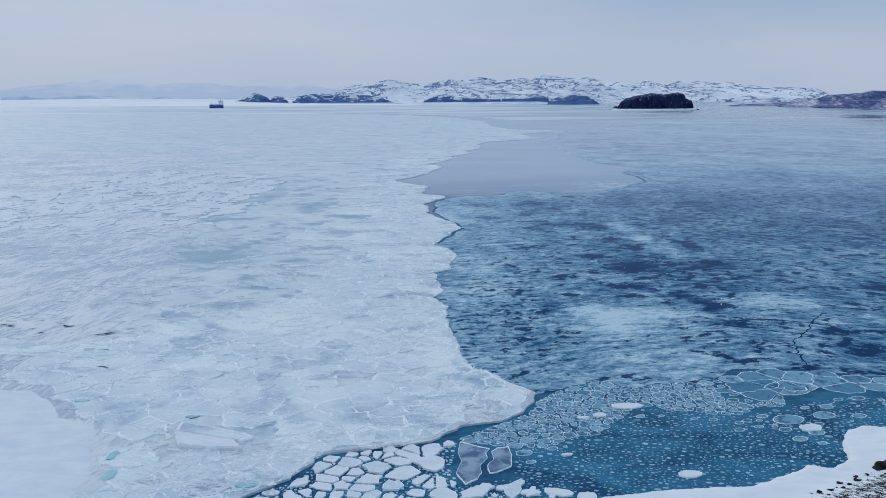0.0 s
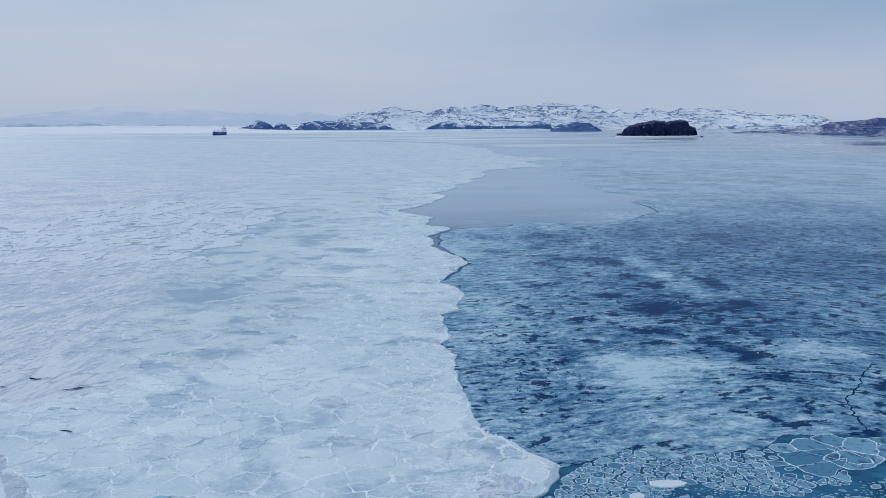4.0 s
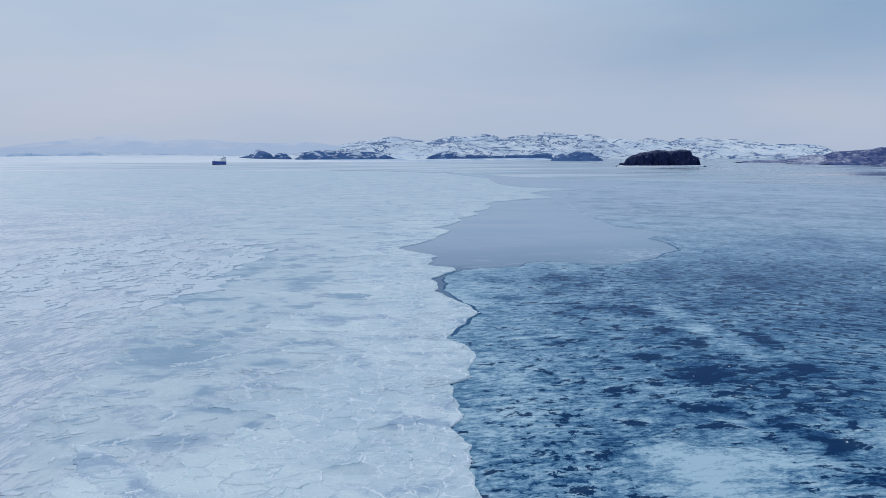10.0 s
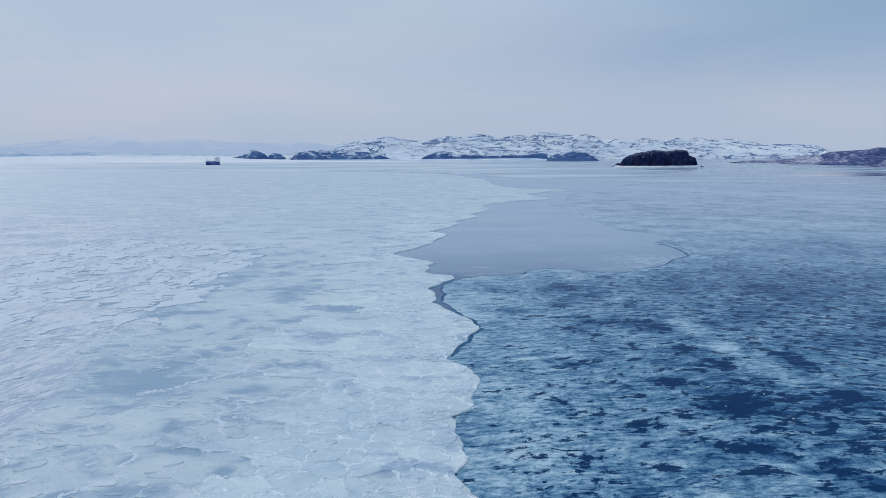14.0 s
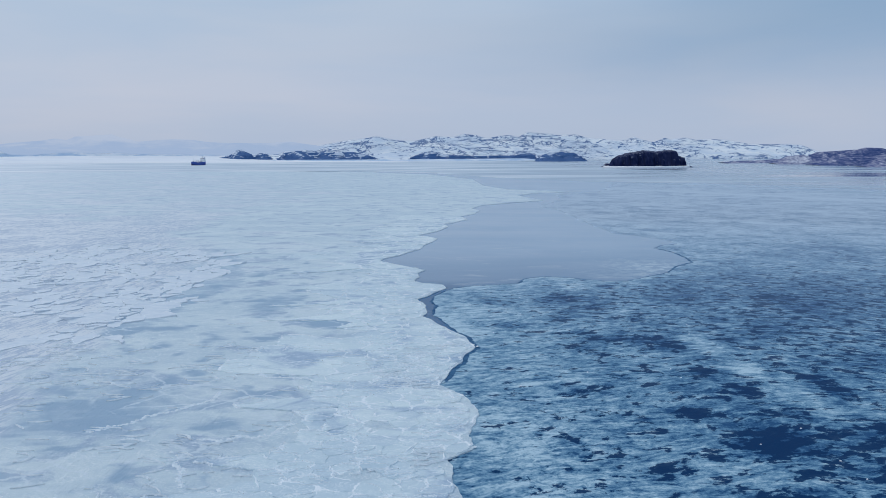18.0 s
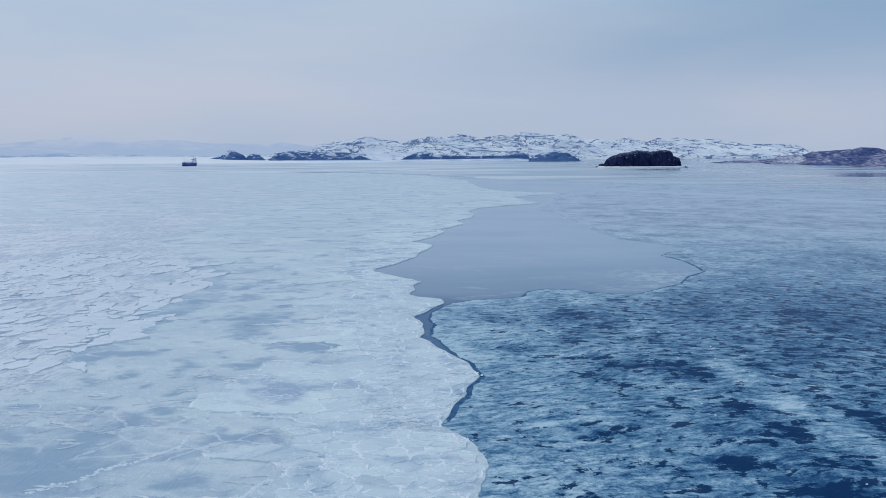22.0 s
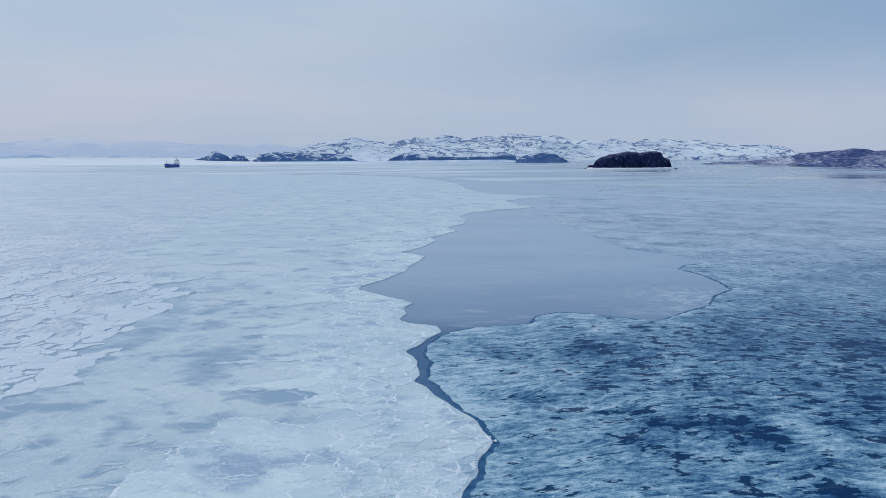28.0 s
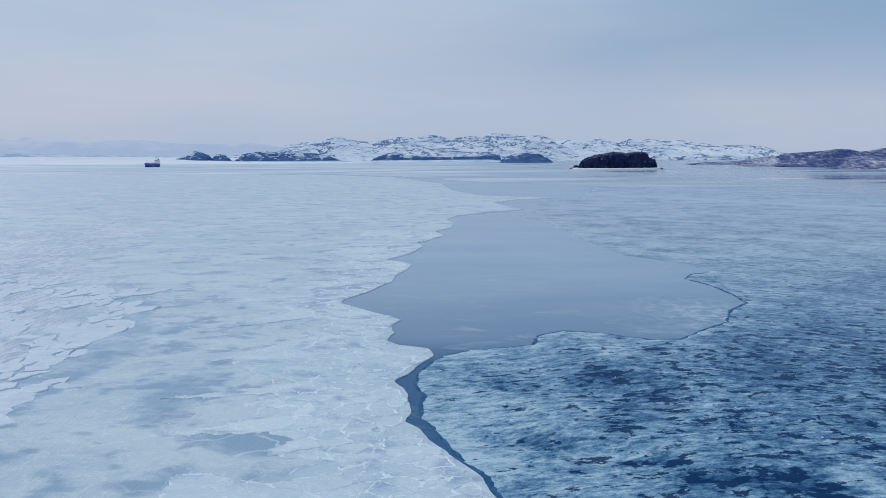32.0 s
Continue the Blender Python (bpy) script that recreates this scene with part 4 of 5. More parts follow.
tagged(island, "dark steep-sided rocky islet with a white ice foot", "island")


def rock(size, squash, seed, mat_, name="rock", detail=2):
    bm = bmesh.new()
    bmesh.ops.create_icosphere(bm, subdivisions=detail, radius=size)
    for p in bm.verts:
        d = 1 + 1.1 * fbm(0.9 * p.co.x / size + seed, 0.9 * p.co.y / size, 0.9 * p.co.z / size, 5)
        p.co = Vector((p.co.x * d, p.co.y * d, p.co.z * d * squash))
    me = bpy.data.meshes.new(name)
    bm.to_mesh(me)
    bm.free()
    me.materials.append(mat_)
    return new(name, me)


for x, y, size, squash in ((374, 2360, 12, 0.5), (569, 2246, 5.5, 0.4), (563, 2240, 3.5, 0.6), (370, 2236, 4, 0.5)):
    stack = rock(size, squash, x, ROCK, "sea_stack", 3)
    stack.location = (x, y, size * squash * 0.4)
    tagged(stack, "small dark rock rising beside the islet", "rock", "rocks by the islet")

# ---- the ship ----


def box(bm, x0, x1, y0, y1, z0, z1, taper=0.0):
    pts = [(x, y, z0) for x in (x0, x1) for y in (y0, y1)] + [(x + (taper if x == x0 else -taper), y, z1) for x in (x0, x1) for y in (y0, y1)]
    vs = [bm.verts.new(p) for p in pts]
    for q in ((0, 1, 3, 2), (4, 6, 7, 5), (0, 4, 5, 1), (2, 3, 7, 6), (0, 2, 6, 4), (1, 5, 7, 3)):
        bm.faces.new([vs[i] for i in q])


def boxes(name, mat_, parent, *sizes, label=""):
    bm = bmesh.new()
    for b in sizes:
        box(bm, *b[:4], b[4] + LIFT, b[5] + LIFT, *b[6:])
    return part(name, bm, mat_, parent, label)


def rod(name, mat_, parent, a, b, r, label=""):
    bm = bmesh.new()
    a, b = Vector(a) + Vector((0, 0, LIFT)), Vector(b) + Vector((0, 0, LIFT))
    m = Matrix.Translation((a + b) / 2) @ (b - a).to_track_quat("Z", "Y").to_matrix().to_4x4()
    bmesh.ops.create_cone(bm, cap_ends=True, segments=8, radius1=r, radius2=r * 0.7, depth=(b - a).length, matrix=m)
    return part(name, bm, mat_, parent, label)


ship = new("cargo_ship")
LIFT = 4.0   # everything on deck stands on the high hull
HALF, LONG = 8.0, 86.0


def hull_mesh(name, z_low, z_high, mat_, flare, label):
    stations, verts, faces = 26, [], []
    for i in range(stations):
        s = i / (stations - 1)
        x = -LONG / 2 + LONG * s
        wide = HALF * min(1, (s / 0.10) ** 0.4 if s < 0.10 else 1) * (1 - max(0, (s - 0.72) / 0.28) ** 2.1)
        sheer = 3.4 * max(0, (s - 0.74) / 0.26) ** 0.35 + (1.6 if s < 0.26 else 0)
        for y, z in ((-wide * 0.86 * (1 - flare), z_low), (-wide, z_high + sheer), (wide, z_high + sheer), (wide * 0.86 * (1 - flare), z_low)):
            lean = 4.0 * max(0, (s - 0.85) / 0.15) * (1 if z > z_low else 0.1)
            verts.append((x + lean, y, z))
    for i in range(stations - 1):
        for k in range(4):
            a, b = i * 4 + k, i * 4 + (k + 1) % 4
            faces.append((a, b, b + 4, a + 4))
    faces += [(0, 3, 2, 1), tuple((stations - 1) * 4 + k for k in range(4))]
    mesh_ob(name, verts, faces, mat_, ship, label=label)


hull_mesh("hull", 0.8, 11.2, HULL_BLUE, 0.04, "dark blue painted hull")
hull_mesh("boot_top", -1.0, 0.9, HULL_RED, 0.3, "dark bottom paint")
boxes("deckhouse", SHIP_WHITE, ship, (-40, -20, -7, 7, 9.6, 13.0), (-38, -22, -6.6, 6.6, 13.0, 16.0), (-37, -23, -6.2, 6.2, 16.0, 19.0), label="white deckhouse of several storeys")
boxes("bridge", SHIP_WHITE, ship, (-35, -24, -8.6, 8.6, 19.0, 22.4), label="white wheelhouse")
boxes("bridge_windows", SHIP_GLASS, ship, (-23.95, -23.8, -8.2, 8.2, 20.4, 21.6), (-34, -24.6, -8.75, -8.62, 20.4, 21.6), label="dark wheelhouse windows")
for k in range(3):
    for q in range(6):
        boxes("cabin_window", SHIP_GLASS, ship, (-36 + 2.3 * q, -35 + 2.3 * q, -7.1 + 0.4 * k, -7.02 + 0.4 * k, 10.9 + 3 * k, 11.9 + 3 * k))
boxes("funnel", HULL_BLUE, ship, (-41, -36.5, -2.2, 2.2, 15.5, 25.5, 0.5), label="dark blue funnel")
boxes("funnel_band", SHIP_WHITE, ship, (-40.6, -36.9, -2.26, 2.26, 21.2, 22.8, 0.1))
rod("main_mast", SHIP_BUFF, ship, (-29, 0, 22), (-29, 0, 33), 0.7)
rod("yard", SHIP_BUFF, ship, (-29, -4, 30), (-29, 4, 30), 0.3)
rod("radar_mast", SHIP_BUFF, ship, (-26, 1.5, 22), (-26, 1.5, 29), 0.4)
rod("fore_mast", SHIP_BUFF, ship, (32, 0, 11), (32, 0, 22), 0.5)
for k in range(3):
    boxes("hatch_cover", SHIP_BUFF, ship, (-16 + 15 * k, -3 + 15 * k, -5.6, 5.6, 8.0, 10.6), label="dull grey cargo hatch")
for x in (-1.8, 13.2):
    crane = rod("crane_post", SHIP_WHITE, ship, (x, 0, 8), (x, 0, 17), 1.1, "white deck crane")
    rod("crane_jib", SHIP_WHITE, crane, (x, 0, 16.5), (x + 13, 0, 13.5), 0.6)
boxes("forecastle_gear", SHIP_BUFF, ship, (30, 33, -2.5, 2.5, 11.3, 13), (35, 37, -1, 1, 11.3, 12.6))
for y in (-6.2, 6.2):
    boxes("lifeboat", SHIP_WHITE, ship, (-33, -26, y - 1.2, y + 1.2, 16.4, 18.4, 0.8), label="white lifeboat")
ship.matrix_world = pose(-1045, 3240, 0.0, 0, 0, 244) @ Matrix.Diagonal((0.82, 1.1, 1.0, 1))
tagged(ship, "dark blue cargo ship with white deckhouse aft, lying in ice", "ship")

# ---- the near shore ----


def bank(name, line, height, mat_, step=1.6, slope=0.0, lip=1.3, field=None):
    """A bank of snow with a rounded rim that rises from its outline."""
    from mathutils.geometry import delaunay_2d_cdt
    outline = ragged(line + line[:1], 0.7, 0.35, 2.2)[:-1]
    n = len(outline)
    x0, x1 = min(p[0] for p in outline), max(p[0] for p in outline)
    y0, y1 = min(p[1] for p in outline), max(p[1] for p in outline)
    arr = np.array(outline)
    inner = [(x + rnd.uniform(-0.3, 0.3) * step, y + rnd.uniform(-0.3, 0.3) * step)
             for x in np.arange(x0, x1, step) for y in np.arange(y0, y1, step)]
    inner = [p for p in inner if inside(p[0], p[1], outline)]
    rim = []
    for ins in (0.15, 0.5, 1.1):
        for k, (x, y) in enumerate(outline):
            xa, ya = outline[k - 1]
            xb, yb = outline[(k + 1) % n]
            d = max(1e-3, math.hypot(xb - xa, yb - ya))
            for sgn in (1, -1):
                q = (x - sgn * ins * (yb - ya) / d, y + sgn * ins * (xb - xa) / d)
                if inside(q[0], q[1], outline):
                    rim.append(q)
                    break
    v2, _, f2, _, _, _ = delaunay_2d_cdt([Vector(p) for p in outline + inner + rim], [(i, (i + 1) % n) for i in range(n)], [], 1, 1e-4)
    verts = []
    for p in v2:
        d = float(np.min(np.hypot(arr[:, 0] - p.x, arr[:, 1] - p.y)))
        e = min(1, d / lip)
        z = height * math.sqrt(max(0, 1 - (1 - e) ** 2)) + slope * max(0, d - 2.5) + 0.1 * e * fbm(p.x / 4, p.y / 4, 2, 4)
        verts.append((p.x, p.y, z))
    k = len(verts)
    faces = [tuple(f) for f in f2]
    verts += [(x, y, 0) for x, y in outline] + [(x, y, -0.4) for x, y in outline]
    faces += [(k + i, k + (i + 1) % n, k + n + (i + 1) % n, k + n + i) for i in range(n)]
    ob = mesh_ob(name, verts, faces, mat_, smooth=True)
    for key, fn in (field or {}).items():
        attribute(ob, key, [fn(v[0], v[1]) for v in verts])
    return ob


def scree(x, y):
    return float(np.interp((y - 80.2) - 0.78 * (x - 76), [-26, -15, -8, -3, -1.2, 0.3], [0.0, 0.35, 0.9, 0.85, 0.55, 0.0]))


shore = bank("snowy_shore", [(50, 73), (54.9, 79.6), (62.8, 82), (71.3, 83.1), (75.8, 86.3), (79, 88.4), (81.2, 87.9), (84.2, 90.6), (85.0, 94.5),
                             (87.2, 98.6), (89.4, 100.2), (92.6, 100), (104, 98), (125, 95), (130, 66), (100, 55), (66, 60)], 0.55, SHORE, 0.9, 0.10,
             field={"bare": scree})
tagged(shore, "snow-covered shore with dark scree and rocks", "shore", kind="structure")
for k in range(26):
    f = rnd.random() ** 0.8
    x = 75 + 15.5 * f + rnd.uniform(-0.6, 0.6)
    y = 80.8 + 12.0 * f - 1.9 + rnd.uniform(-1.2, 0.5)
    size = rnd.uniform(0.10, 0.28) + (0.55 if f > 0.62 and k % 2 == 0 else 0)
    stone = rock(size, rnd.uniform(0.35, 0.55), k * 3.7, NEAR_ROCK, detail=2)
    stone.location = (x, y, 0.75 + size * 0.15)
    stone.rotation_euler = (0, 0, rnd.uniform(0, 6))
    tagged(stone, "dark wet rock showing through shore snow", "rock", "rocks on the shore")

stones = []
for _ in range(2600):
    x, y = rnd.uniform(68, 100), rnd.uniform(72, 95)
    bare = scree(x, y)
    if bare < 0.35 or rnd.random() > 0.25 * bare or fbm(x / 2.2, y / 2.2, 7, 3) < -0.05:
        continue
    hit, spot, _, _ = shore.ray_cast(Vector((x, y, 30)), Vector((0, 0, -1)))
    if not hit:
        continue
    r0, t0 = rnd.uniform(0.06, 0.26), rnd.uniform(0, 6)
    base = [(x + r0 * rnd.uniform(0.7, 1.5) * math.cos(t0 + q), y + r0 * rnd.uniform(0.6, 1.2) * math.sin(t0 + q), spot.z - 0.05) for q in (0, 1.2, 2.5, 3.7, 5.0)]
    stones.append((base + [(x + rnd.uniform(-0.1, 0.1), y, spot.z + r0 * rnd.uniform(0.3, 0.8))], [(k, (k + 1) % 5, 5) for k in range(5)], [0] * 5))
v, f, s = joined(stones)
tagged(mesh_ob("scree_stones", v, f, NEAR_ROCK), "small dark stones strewn over the snowy shore", "stones", kind="stuff")

snow_bank = bank("snow_bank", [(-44, 104), (-26, 108.5), (-21, 108.2), (-15, 103.5), (-11.3, 98.6), (-5.2, 96.1), (-2.3, 88.6), (1.0, 81.5), (1.5, 68), (-46, 68)],
                 0.55, SNOW, 1.5, 0.0, 5.0)
tagged(snow_bank, "smooth flat drift of snow lying on the ice", "snow", kind="structure")

# the snowy land behind the shore
land = fill_sheet("shore_land", ragged([(-420, 40), (-120, 60), (-46, 67), (2, 67), (16, 69), (34, 66), (50, 72), (66, 60.5), (100, 55.5), (129, 66), (129, 94), (200, 96), (420, 86)], 3, 0.8, 8)
                  + [(420, -260), (-420, -260)], 0.5, 0.9, SNOW, [(x, y) for x in range(-400, 401, 25) for y in range(-240, 40, 25)])
tagged(land, "flat snow-covered land behind the shore", "shore", kind="structure")

# ---- floes in the pool ----


def scatter(poly, spacing, tries, ok=lambda x, y: True, seed=1, taken=None):
    """Points no closer to each other than their spacing."""
    r = random.Random(seed)
    x0, x1 = min(p[0] for p in poly), max(p[0] for p in poly)
    y0, y1 = min(p[1] for p in poly), max(p[1] for p in poly)
    size, grid, out = 10.0, {}, []
    for x, y, d in taken or ():
        grid.setdefault((int(x // size), int(y // size)), []).append((x, y, d))
    for _ in range(tries):
        x, y = r.uniform(x0, x1), r.uniform(y0, y1)
        if not ok(x, y) or not inside(x, y, poly):
            continue
        d = spacing(x, y, r)
        cx, cy = int(x // size), int(y // size)
        if all(math.hypot(x - a, y - b) >= (d + e) / 2 for i in (-1, 0, 1) for j in (-1, 0, 1) for a, b, e in grid.get((cx + i, cy + j), ())):
            grid.setdefault((cx, cy), []).append((x, y, d))
            out.append((x, y, d))
    return out


def floe(name, poly, base, top, rim, width, mats, parent=None, wobble=0.06, broken=None):
    n = len(poly)
    cx, cy = sum(p[0] for p in poly) / n, sum(p[1] for p in poly) / n
    v, f, s = floe_geometry(poly, base, top, rim, width, wobble, broken)
    ob = mesh_ob(name, [(a - cx, b - cy, c) for a, b, c in v], f, mats, parent, slots=s)
    ob.location = (cx, cy, 0)
    return ob


def area(poly):
    return abs(sum(a[0] * b[1] - b[0] * a[1] for a, b in zip(poly, poly[1:] + poly[:1]))) / 2


dark_floes = [[(40.2, 93.4), (42.2, 92.2), (43.7, 91.6), (43.3, 90.2), (43.5, 89), (42.7, 87), (42.9, 85), (42.5, 83.6), (41.2, 82.2), (40.1, 84.8), (40.5, 88), (40.0, 90.5)],
              [(43.9, 90.8), (44.6, 91.8), (45.9, 92.3), (46.3, 90), (46.2, 86.9), (44.6, 85.3), (43.7, 85.0), (43.4, 87), (44.2, 88.6)]]
pool_floes = [(14, 68), (18, 77), (22.6, 82), (25.2, 88.2), (32, 90.8), (37, 92.2), (39.7, 93.5), (39.4, 86), (40.5, 81.5), (44, 80.5), (52, 79), (52, 70)]
big = scatter(pool_floes, lambda x, y, r: r.choice((7.5, 5.0, 3.4, 2.0)) if x < 41 else r.choice((2.4, 3.4)), 2600, lambda x, y: x > edge_x(y) + 1.0, 5)
small = scatter(pool_floes, lambda x, y, r: r.uniform(0.5, 1.3), 2400, lambda x, y: x > edge_x(y) + 0.3, 6, big)
both = [q for q in big + small]
walls = [(edge_x(y) - 0.5, y) for y in np.arange(68, 96, 0.8)] + [q for d in dark_floes for q in along(d + d[:1], 0.7)]
shapes = cells([(p[0], p[1]) for p in both] + walls, 4.2, 0.12)
for (x, y, d), poly in zip(both, shapes):
    if not poly or area(poly) < 0.15:
        continue
    k = rnd.choice((0.72, 0.86, 0.94, 0.98)) if x < 40 else min(1.0, math.sqrt(1.0 * d * d / max(0.1, area(poly))))
    cx, cy = sum(p[0] for p in poly) / len(poly), sum(p[1] for p in poly) / len(poly)
    poly = rounded([(cx + (a - cx) * k, cy + (b - cy) * k) for a, b in poly], 1, 0.12 if d < 1.2 else 0.06)
    thick = 0.10 + 0.12 * min(1, d / 3)
    if d > 1.2:
        poly = ragged(poly + poly[:1], 0.35, 0.30, 1.1)[:-1]
    ob = floe("ice_floe", poly, -0.1, thick, 0.02, 0.09, [PLATE if d > 1.5 and rnd.random() < 0.5 else SNOW, RIME])
    tagged(ob, "white snow-topped ice floe afloat among others" if d > 1.5 else "small piece of broken white ice", "ice floe", "floes off the ice edge")

for poly in dark_floes:
    poly = ragged(poly + poly[:1], 0.35, 0.10, 0.8)[:-1]
    ob = floe("ice_floe", poly, -0.1, 0.10, 0.05, 0.16, [GREY_FLOE, RIME], wobble=0.0)
    tagged(ob, "dark grey bare ice floe with a white rim", "ice floe", "floes off the ice edge")

pancake_zone = [(40.5, 94.8), (45, 99.2), (48, 102), (50.3, 108), (54, 112), (59, 116), (63, 112.5), (69, 115), (75, 116), (80, 121.5), (91, 122), (97, 119.5),
                (112, 117.5), (112, 111), (97.3, 113), (92.5, 111.3), (89, 112), (84, 107.7), (80, 106.5), (75, 103.5), (68, 105), (63.4, 106.8),
                (57.4, 97), (51, 93.5), (48.8, 91.5), (46.4, 92.4), (41, 93.6)]


def pancake_size(x, y, r):
    if x > 76 and y > 108.5:
        return r.choice((4.0, 5.5, 2.6, 7.0))
    return r.choice((0.8, 1.0, 1.3, 1.7)) if x < 58 else r.choice((1.0, 1.5, 2.4, 0.8))


cakes = scatter(pancake_zone, pancake_size, 12000, lambda x, y: x > edge_x(y) + 0.5, 9)
loose = [(81.5, 102.3, 4.2), (86.5, 104, 3.0), (80, 99, 1.6), (83.5, 98.2, 2.0), (78.5, 103.2, 1.5), (84.8, 101, 1.4), (75, 100.9, 1.3), (80.8, 96.2, 1.9), (83, 95, 1.1), (88, 107, 2), (72, 101.8, 1.2)]
walls = along([(x, y + (1.6 if 4 <= k <= 12 else 0.6 if k < 4 else -1.0 if k > 13 else 0)) for k, (x, y) in enumerate(pancake_zone)], 0.9)
shapes = cells([(p[0], p[1]) for p in cakes] + walls, 6.0, 0.05)
round_cake = [(math.cos(a), 0.75 * math.sin(a)) for a in [2 * math.pi * k / 18 for k in range(18)]]
todo = [(p, ragged(rounded(q, 1, 0.22) + rounded(q, 1, 0.22)[:1], 0.3, 0.22, 0.7)[:-1] if p[2] < 2.5 else ragged(rounded(q, 1, 0.12) + rounded(q, 1, 0.12)[:1], 0.5, 0.3, 1.4)[:-1]) for p, q in zip(cakes, shapes) if q]
drift = [(46, 92), (56, 97), (63, 106), (75, 102.8), (84, 106.8), (92, 110.5), (97, 112), (98, 104), (84, 101), (75, 98.5), (64, 101.5), (57, 93.5), (50, 89), (47, 86)]
loose += scatter(drift, lambda x, y, r: r.choice((0.6, 0.9, 1.3, 2.0)), 320, seed=44, taken=loose + cakes)
todo += [((x, y, d), [(x + a * d / 2, y + b * d / 2 + 0.1 * d * a) for a, b in round_cake]) for x, y, d in loose]
for (x, y, d), poly in todo:
    cx, cy = sum(p[0] for p in poly) / len(poly), sum(p[1] for p in poly) / len(poly)
    k = min(1.0, math.sqrt((1.5 if d < 2.5 else 4.0) * d * d / max(0.05, area(poly)))) * rnd.uniform(0.94, 1.06)
    poly = [(cx + (a - cx) * k, cy + (b - cy) * k) for a, b in poly]
    wx, wy = max(q[0] for q in poly) - min(q[0] for q in poly), max(q[1] for q in poly) - min(q[1] for q in poly)
    if area(poly) < 0.12 or area(poly) < 0.3 * max(wx, wy) ** 2:
        continue
    ob = floe("pancake_ice", poly, -0.05, 0.055, 0.035, 0.08 + 0.016 * d, [THIN_FLOE, THIN_RIM], wobble=0.12)
    tagged(ob, "thin blue-grey pancake ice with a pale raised rim", "ice floe", "pancake ice in the pool")

for x, y, w, h, turn in ((61.7, 105.9, 4.6, 1.9, 0.1), (65.5, 85.9, 3.0, 1.8, 0.2), (55.6, 101.6, 1.7, 0.9, 0), (57.8, 102.6, 1.8, 1.4, 0.5), 
                         (83.2, 99.6, 3.0, 2.2, 0.4), (87.2, 95.0, 0.9, 0.8, 0), (48.0, 80.7, 2.4, 1.2, 0), (51.0, 80.9, 3.2, 1.6, -0.2), (43.4, 81.9, 1.3, 1.5, 0.3),
                         (45.0, 81.6, 1.1, 1.2, 0.9), (52.6, 90.3, 1.4, 0.6, 0.2)):
    poly = [(w / 2 * math.cos(a) * (1 + 0.25 * noise.noise(Vector((math.cos(a) * 1.3, math.sin(a) * 1.3, x)))),
             h / 2 * math.sin(a) * (1 + 0.25 * noise.noise(Vector((math.cos(a) * 1.3, math.sin(a) * 1.3, y))))) for a in [2 * math.pi * (k + 0.5 * rnd.random()) / 8 for k in range(8)]]
    poly = ragged(poly + poly[:1], 0.35, 0.12, 0.7)[:-1]
    poly = [(x + a * math.cos(turn) - b * math.sin(turn), y + a * math.sin(turn) + b * math.cos(turn)) for a, b in poly]
    ob = floe("ice_floe", poly, -0.1, 0.17, 0.03, 0.12, [SNOW, RIME])
    tagged(ob, "single white floe afloat on dark open water", "ice floe", "floes in the pool")

pool = [(39, 79), (40.5, 82), (46.5, 84), (47, 92), (56, 97.5), (63, 106), (75, 103), (84, 107), (92, 111), (112, 110), (112, 98), (92, 100), (86, 97),
        (84, 90.5), (79, 88), (71, 83), (55, 79.5), (50, 74), (39, 74)]
dots = scatter(pool, lambda x, y, r: r.uniform(0.2, 0.8) if r.random() < 0.94 else r.uniform(0.9, 1.5), 26000, seed=21)
brash = scatter(pool_floes, lambda x, y, r: r.uniform(0.15, 0.6), 9000, seed=22)
brash += scatter(pancake_zone, lambda x, y, r: r.uniform(0.2, 0.55), 6000, lambda x, y: x > edge_x(y) + 0.4 and not (x > 75 and y > 108), seed=23)
bits = []
for x, y, d in dots:
    w, h, t = d * 0.42 * rnd.uniform(0.7, 1.3), d * 0.36 * rnd.uniform(0.6, 1.1), rnd.uniform(0, 3)
    n = 9
    ringp = [(x + w * math.cos(2 * math.pi * k / n + t) * rnd.uniform(0.85, 1.1), y + h * math.sin(2 * math.pi * k / n + t) * rnd.uniform(0.85, 1.1)) for k in range(n)]
    bits.append(([(a, b, -0.01) for a, b in ringp] + [(x + (a - x) * 0.8, y + (b - y) * 0.8, 0.02) for a, b in ringp],
                 [(k, (k + 1) % n, n + (k + 1) % n, n + k) for k in range(n)] + [tuple(range(n, 2 * n))], [0] * (n + 1)))
v, f, s = joined(bits)
tagged(mesh_ob("slush_lumps", v, f, SLUSH), "pale lumps of slush drifting in dark water", "slush", kind="stuff")
bits = []
for x, y, d in brash:
    n, t = rnd.randint(4, 6), rnd.uniform(0, 3)
    ringp = [(x + 0.5 * d * math.cos(2 * math.pi * k / n + t) * rnd.uniform(0.6, 1.25), y + 0.45 * d * math.sin(2 * math.pi * k / n + t) * rnd.uniform(0.6, 1.25)) for k in range(n)]
    h = rnd.uniform(0.03, 0.10)
    bits.append(([(a, b, -0.03) for a, b in ringp] + [(x + (a - x) * 0.9, y + (b - y) * 0.9, h) for a, b in ringp],
                 [(k, (k + 1) % n, n + (k + 1) % n, n + k) for k in range(n)] + [tuple(range(n, 2 * n))], [0] * (n + 1)))
v, f, s = joined(bits)
tagged(mesh_ob("brash_ice", v, f, BRASH), "broken bits of ice between the floes", "ice", kind="stuff")

# ---- details of the thin ice ----


